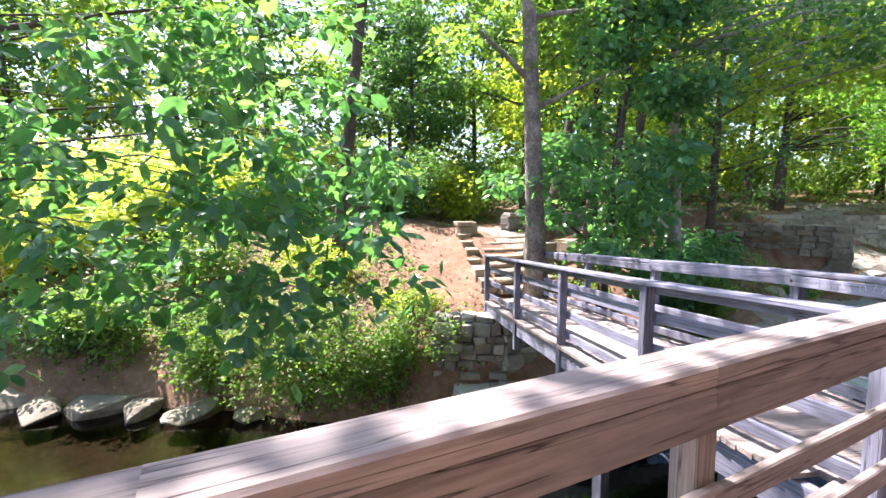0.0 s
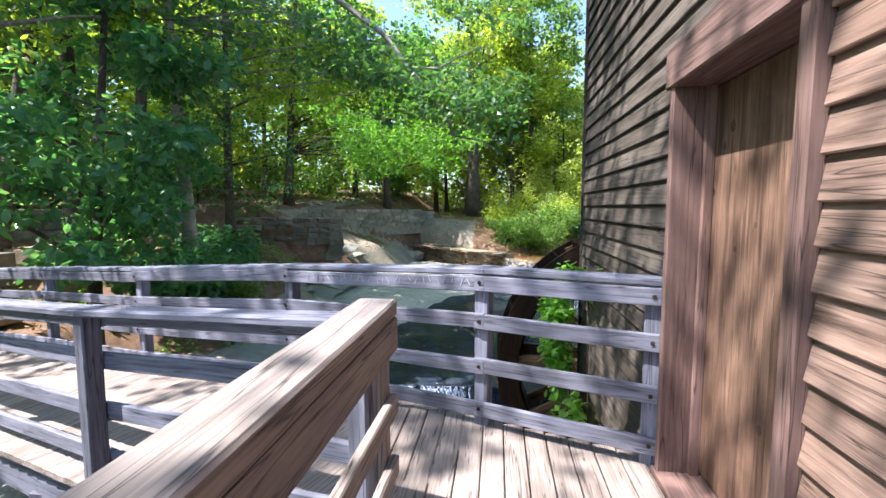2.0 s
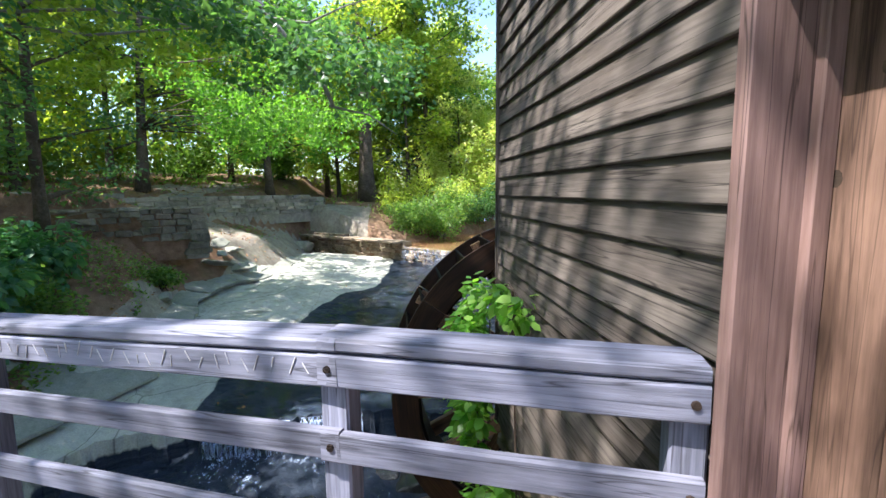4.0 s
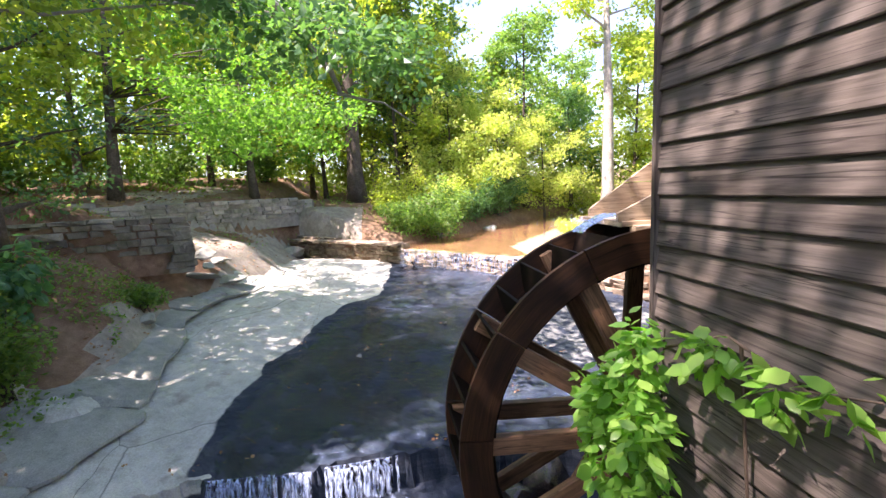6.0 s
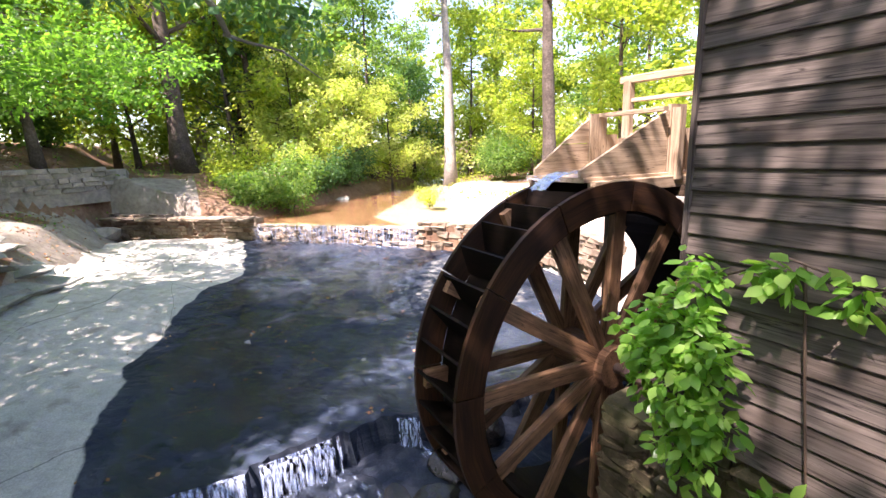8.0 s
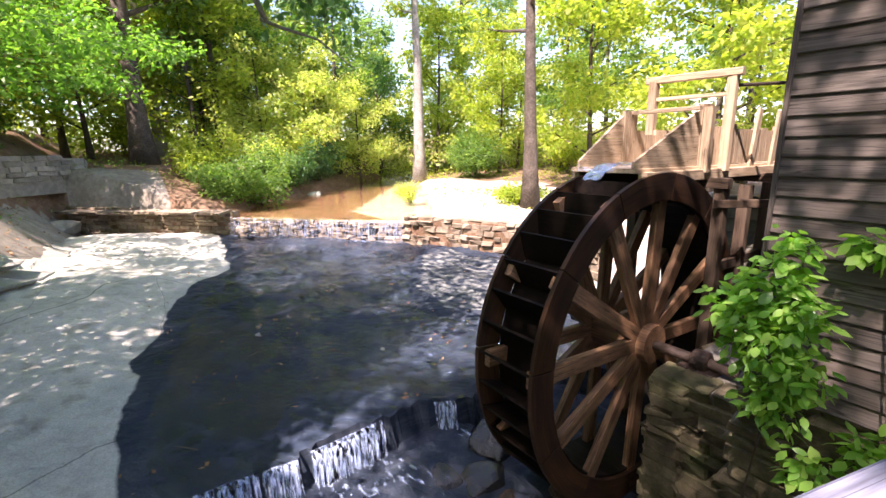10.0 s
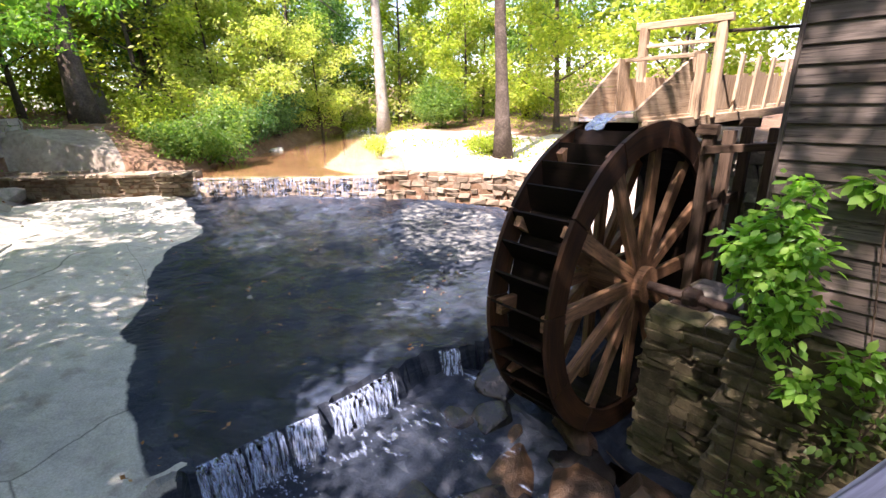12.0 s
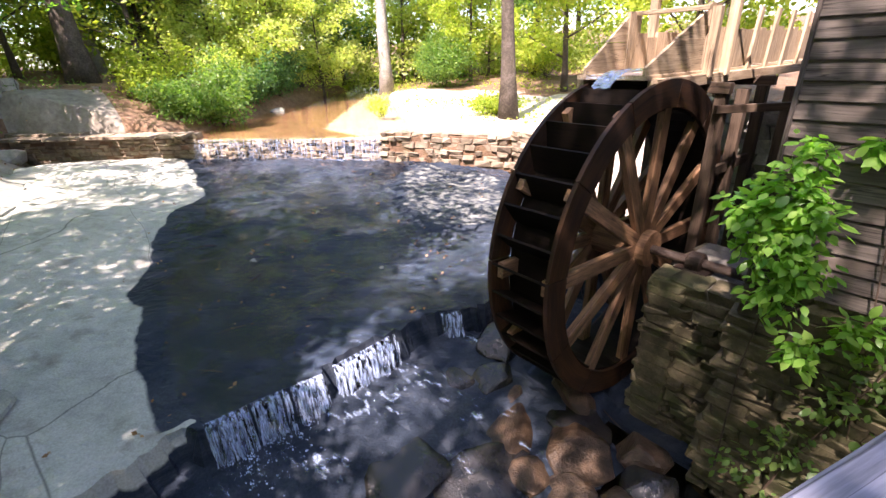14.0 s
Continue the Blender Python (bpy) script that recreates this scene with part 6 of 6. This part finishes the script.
patch = lambda x, yy, s, c: np.array([noise.noise((a * s, b * s, 3.3)) > c for a, b in zip(x, yy)])
scatter("ground_cover", 42000, (-16, 7, 6.5, 24), 0.11, L_MID, "patchy ivy and weeds on the bank", "ground cover", 101, lambda x, yy: (yy > north_edge(x) + 0.4) & patch(x, yy, 0.5, -0.05) & ~((np.abs(x - 7.4) < 1.6) & (yy > 8)), 0.5, 0.5)
scatter("ground_cover", 14000, (9, 36, 6, 24), 0.11, L_MID, "patchy weeds along the path", "ground cover", 102, lambda x, yy: (yy > north_edge(x) + 1.8) & patch(x, yy, 0.45, 0.18), 0.3, 0.5)
scatter("ground_cover", 12000, (16, 48, -26, -8), 0.14, L_LIGHT, "sunlit weeds round the terrace", "ground cover", 103, lambda x, yy: (yy < south_edge(x) - 3.0) & patch(x, yy, 0.3, 0.1), 0.4, 0.5)
scatter("ground_cover", 2500, (25.5, 40, -1.5, 8), 0.12, L_MID, "low weeds round the big tree and the pool bank", "ground cover", 106, lambda x, yy: (ground_height(x, yy) > -1.08) & patch(x, yy, 0.5, -0.05), 0.35, 0.5)
scatter("ground_cover", 15000, (9.5, 18.6, 5.5, 10.5), 0.09, L_MID, "sparse weeds on the dirt bank", "ground cover", 107, lambda x, yy: (yy > bank_edge(x) + 1.0) & (x < wall_line(yy) - 0.3) & patch(x, yy, 0.7, 0.05), 0.35, 0.5)
scatter("leaf_litter", 26000, (-14, 36, 4, 24), 0.09, L_LITTER, "scattered brown fallen leaves", "fallen leaves", 104, lambda x, yy: yy > north_edge(x) + 0.3)

# ---- loose rocks ----
def boulder(at, size, seed, mat, label, group="rocks"):
    rng = random.Random(seed)
    bm = bmesh.new()
    for _ in range(15):
        d = Vector((rng.gauss(0, 1), rng.gauss(0, 1), rng.gauss(0, 1))).normalized() * rng.uniform(0.8, 1.05)
        bm.verts.new(d)
    hull = bmesh.ops.convex_hull(bm, input=bm.verts)
    bmesh.ops.delete(bm, geom=[g for g in hull["geom_interior"] if isinstance(g, bmesh.types.BMVert)], context="VERTS")
    bmesh.ops.bevel(bm, geom=list(bm.edges), offset=0.05, segments=1, affect="EDGES")
    bmesh.ops.triangulate(bm, faces=bm.faces)
    bmesh.ops.subdivide_edges(bm, edges=list(bm.edges), cuts=1)
    o = Vector((seed * 3.1, seed * 1.7, 0))
    for v in bm.verts:
        q = v.co * (1 + 0.07 * noise.fractal(v.co * 2.3 + o, 1.0, 2.0, 3))
        v.co = Vector((q.x * size[0], q.y * size[1], q.z * size[2]))
    me = bpy.data.meshes.new("boulder")
    bm.to_mesh(me)
    bm.free()
    me.materials.append(mat)
    ob = whole("boulder", me, label, "rock", group, at=at)
    ob.rotation_euler = (0, 0, rng.uniform(0, 6.3))
    return ob


for k, (x, yy, sx, sy, sz) in enumerate([(19.4, 6.35, 0.7, 0.5, 0.3), (20.2, 6.7, 0.8, 0.6, 0.25), (19.8, 5.85, 0.6, 0.4, 0.22), (20.9, 6.1, 0.75, 0.5, 0.2), (21.6, 6.6, 0.9, 0.6, 0.16), (18.2, 6.2, 0.35, 0.3, 0.22), (16.2, 6.6, 0.3, 0.25, 0.18)]):
    boulder((x, yy, gz(x, yy) + sz * 0.3), (sx, sy, sz), 420 + k, M_DRY, "weathered grey rock at the end of the terrace wall")
boulder((29.3, 5.4, gz(29.3, 5.4) + 0.05), (0.9, 0.5, 0.42), 390, M_STONE, "pale flat-topped stone beside the path", "")
for k, (x, yy, s) in enumerate([(-4.2, 13.3, 1.0), (-3.0, 12.6, 0.8), (-2.0, 12.1, 0.9), (-1.0, 11.5, 0.7), (0.1, 10.9, 0.8), (-5.6, 14.0, 0.9), (1.0, 10.2, 0.5)]):
    boulder((x, yy, -2.95), (s * 1.15, s * 0.75, s * 0.42), 300 + k, M_OLD, "grey angular rock at the edge of the pool")
for k, (x, yy, z, s) in enumerate([(14.2, 1.34, -2.05, 0.1), (14.6, -1.2, -2.12, 0.12), (14.8, 1.2, -2.12, 0.07), (12.3, -0.4, -2.12, 0.06), (16.0, -0.9, -2.03, 0.09), (15.2, -1.6, -2.06, 0.07), (19.9, 6.3, -0.55, 0.35), (20.6, 6.6, -0.3, 0.5), (33.0, -6.5, -1.2, 0.6), (30.2, -2.6, -1.15, 0.4)]):
    boulder((x, yy, z), (s, s * 0.8, s * 0.5), 330 + k, M_DRY, "small grey rock in the stream bed")
for k, (x, yy, z, sx, sy, sz) in enumerate([(9.55, -0.75, -2.6, 0.55, 0.5, 0.42), (9.2, -0.2, -2.75, 0.4, 0.45, 0.3), (9.85, -1.35, -2.45, 0.5, 0.5, 0.4), (9.5, 0.25, -2.7, 0.4, 0.5, 0.16), (9.0, 1.6, -2.75, 0.7, 0.8, 0.16), (8.3, 0.9, -2.9, 0.8, 0.7, 0.2), (7.6, 2.2, -2.95, 0.9, 0.7, 0.18), (8.0, -0.4, -2.95, 0.5, 0.5, 0.25), (7.2, 0.4, -3.0, 0.6, 0.5, 0.2), (7.0, 1.5, -3.0, 0.5, 0.6, 0.18), (6.9, -0.3, -2.95, 0.4, 0.4, 0.3)]):
    boulder((x, yy, z), (sx, sy, sz), 360 + k, M_WET, "dark wet rock below the cascade")
for k, (x, yy, sx, sy, sz) in enumerate([(9.0, -0.15, 0.5, 0.4, 0.2), (8.4, 0.15, 0.5, 0.45, 0.18), (7.7, -0.1, 0.6, 0.5, 0.22), (8.3, -0.7, 0.6, 0.5, 0.25), (7.4, 0.5, 0.45, 0.4, 0.16), (7.2, -0.7, 0.4, 0.35, 0.25), (8.9, -0.9, 0.5, 0.45, 0.22), (7.9, 0.55, 0.35, 0.3, 0.13), (7.0, 0.1, 0.4, 0.4, 0.2)]):
    boulder((x, yy, -2.86 + 0.06 * (x - 8)), (sx, sy, sz), 450 + k, M_RUST, "rusty brown wet rock below the wheel")
scatter("leaf_litter", 900, (10.5, 22, -6, 5.2), 0.065, L_LITTER, "brown leaves stranded on the wet rock", "fallen leaves", 105, lambda x, yy: (yy > south_edge(x) + 0.5) & patch(x, yy, 0.9, 0.05), 0.0, 0.1, lambda x, yy: np.interp(x, [10, 15, 20, 26], [-2.13, -2.05, -1.93, -1.87]))

rs_ = random.Random(8)
for k, (x, yy, ln) in enumerate([(12.6, 0.4, 0.5), (13.4, 1.6, 0.35), (11.6, 1.2, 0.3), (12.0, 2.4, 0.4), (14.4, -0.6, 0.45), (11.2, 2.9, 0.35), (15.6, 1.9, 0.5)]):
    a, z = rs_.uniform(0, 3.1), float(np.interp(x, [10, 15, 20], [-2.14, -2.06, -1.94])) + 0.02
    d = Vector((math.cos(a), math.sin(a), 0)) * ln
    p = Vector((x, yy, z))
    twig = thing("twig", p, "bare brown twig stranded on the wet rock", "twig", "stranded twigs")
    part("stick", tube([p - d / 2, p + Vector((rs_.uniform(-0.03, 0.03), rs_.uniform(-0.03, 0.03), 0.015)), p + d / 2], [0.009, 0.008, 0.004], 6), M_POST, twig)
    part("fork", tube([p + d * 0.1, p + d * 0.3 + Vector((-d.y, d.x, 0.03)) * 0.3], [0.005, 0.002], 5), M_POST, twig)

# ---- small park sign on the wooded slope ----
SX, SY = 36.4, 15.2
sign = thing("park_sign", (SX, SY, gz(SX, SY)), "small pale green information sign on two posts", "sign")
zs = gz(SX, SY)
for dy in (-0.35, 0.35):
    part("post", beam((SX + dy * 0.4, SY + dy, zs - 0.1), (SX + dy * 0.4, SY + dy, zs + 1.9), 0.08, 0.08, 0.006, (0, 1, 0)), M_POST, sign)
panel = part("panel", beam((SX - 0.2, SY - 0.5, zs + 1.75), (SX + 0.2, SY + 0.5, zs + 1.75), 0.04, 0.6, 0.005), M_SIGN, sign)
for k in range(3):
    part("text_bar", beam((SX - 0.03 - 0.14, SY - 0.36, zs + 1.9 - k * 0.13), (SX - 0.03 + 0.1, SY + 0.28, zs + 1.9 - k * 0.13), 0.012, 0.04, 0.002), M_POST, panel, "unreadable line of lettering")

# ---- vine on the mill corner ----
vine = thing("vine", (6.4, -0.7, -1.6), "bright green leafy vine climbing the mill corner", "vine")
rv = random.Random(5)
stems, cs, rs = [], [], []
for pts in ([(6.5, -0.62, -2.4), (6.52, -0.64, -1.2), (6.42, -0.66, 0.0), (6.38, -0.66, 0.85)], [(6.38, -0.66, 0.75), (6.05, -0.72, 0.92), (5.7, -0.73, 0.82), (5.45, -0.73, 0.9)], [(5.98, -0.73, 0.9), (5.9, -0.72, 0.2), (5.8, -0.72, -0.6), (5.7, -0.72, -1.5)], [(6.45, -0.66, -0.3), (6.65, -0.55, 0.1), (6.75, -0.5, 0.35)]):
    stems.append(tube([Vector(p) + Vector((0, rv.uniform(-0.01, 0.01), 0)) for p in pts], [0.009, 0.007, 0.006, 0.004], 6))
for g in stems:
    part("stem", g, M_POST, vine)
for x, yy, z, r in [(6.42, -0.55, 0.75, 0.2), (6.5, -0.5, 0.45, 0.28), (6.35, -0.5, 0.35, 0.28), (6.5, -0.45, 0.1, 0.3), (6.3, -0.5, -0.1, 0.26), (6.4, -0.5, -0.35, 0.24), (6.7, -0.45, 0.3, 0.2), (6.05, -0.62, 0.85, 0.14), (5.75, -0.65, 0.82, 0.12), (5.5, -0.66, 0.88, 0.1), (5.85, -0.6, -0.5, 0.2), (6.15, -0.5, -0.75, 0.18)]:
    cs.append((x, yy, z))
    rs.append((r, r * 0.55, r))
v, f = leaves(cs, np.array(rs), 1450, 0.10, 0.5, 0.4, np.random.default_rng(4), 7, 0.1)
v[:, 1] = np.maximum(v[:, 1], -0.74)
ob = new("foliage", raw("foliage", v - np.array((6.4, -0.7, -1.6)), f, L_VINE, True))
ob.parent = vine


# ---- ivy on the foundation ----
ivy = thing("ivy", (6.0, -0.75, -3.0), "sparse dark ivy trailing over the mossy foundation", "vine")
part("stem", tube([(6.2, -0.76, -3.0), (6.0, -0.76, -2.0), (5.75, -0.76, -1.2), (5.6, -0.76, -0.6)], [0.012, 0.01, 0.008, 0.005], 6), M_POST, ivy)
part("stem", tube([(5.5, -0.76, -3.0), (5.45, -0.76, -2.2), (5.2, -0.76, -1.5), (5.25, -0.76, -0.8)], [0.012, 0.01, 0.008, 0.005], 6), M_POST, ivy)
cs = [(5.6, -0.68, -0.8), (5.85, -0.66, -1.2), (5.4, -0.66, -1.4), (6.05, -0.66, -1.8), (5.6, -0.64, -2.0), (6.3, -0.66, -2.3), (5.3, -0.66, -2.3), (5.9, -0.62, -2.6), (5.2, -0.66, -0.9)]
v, f = leaves(cs, np.array([(0.3, 0.1, 0.3)] * len(cs)), 620, 0.085, 0.5, 0.4, np.random.default_rng(14), 7, 0.1)
v[:, 1] = np.maximum(v[:, 1], -0.77)
ob = new("foliage", raw("foliage", v - np.array((6.0, -0.75, -3.0)), f, L_MID, True))
ob.parent = ivy
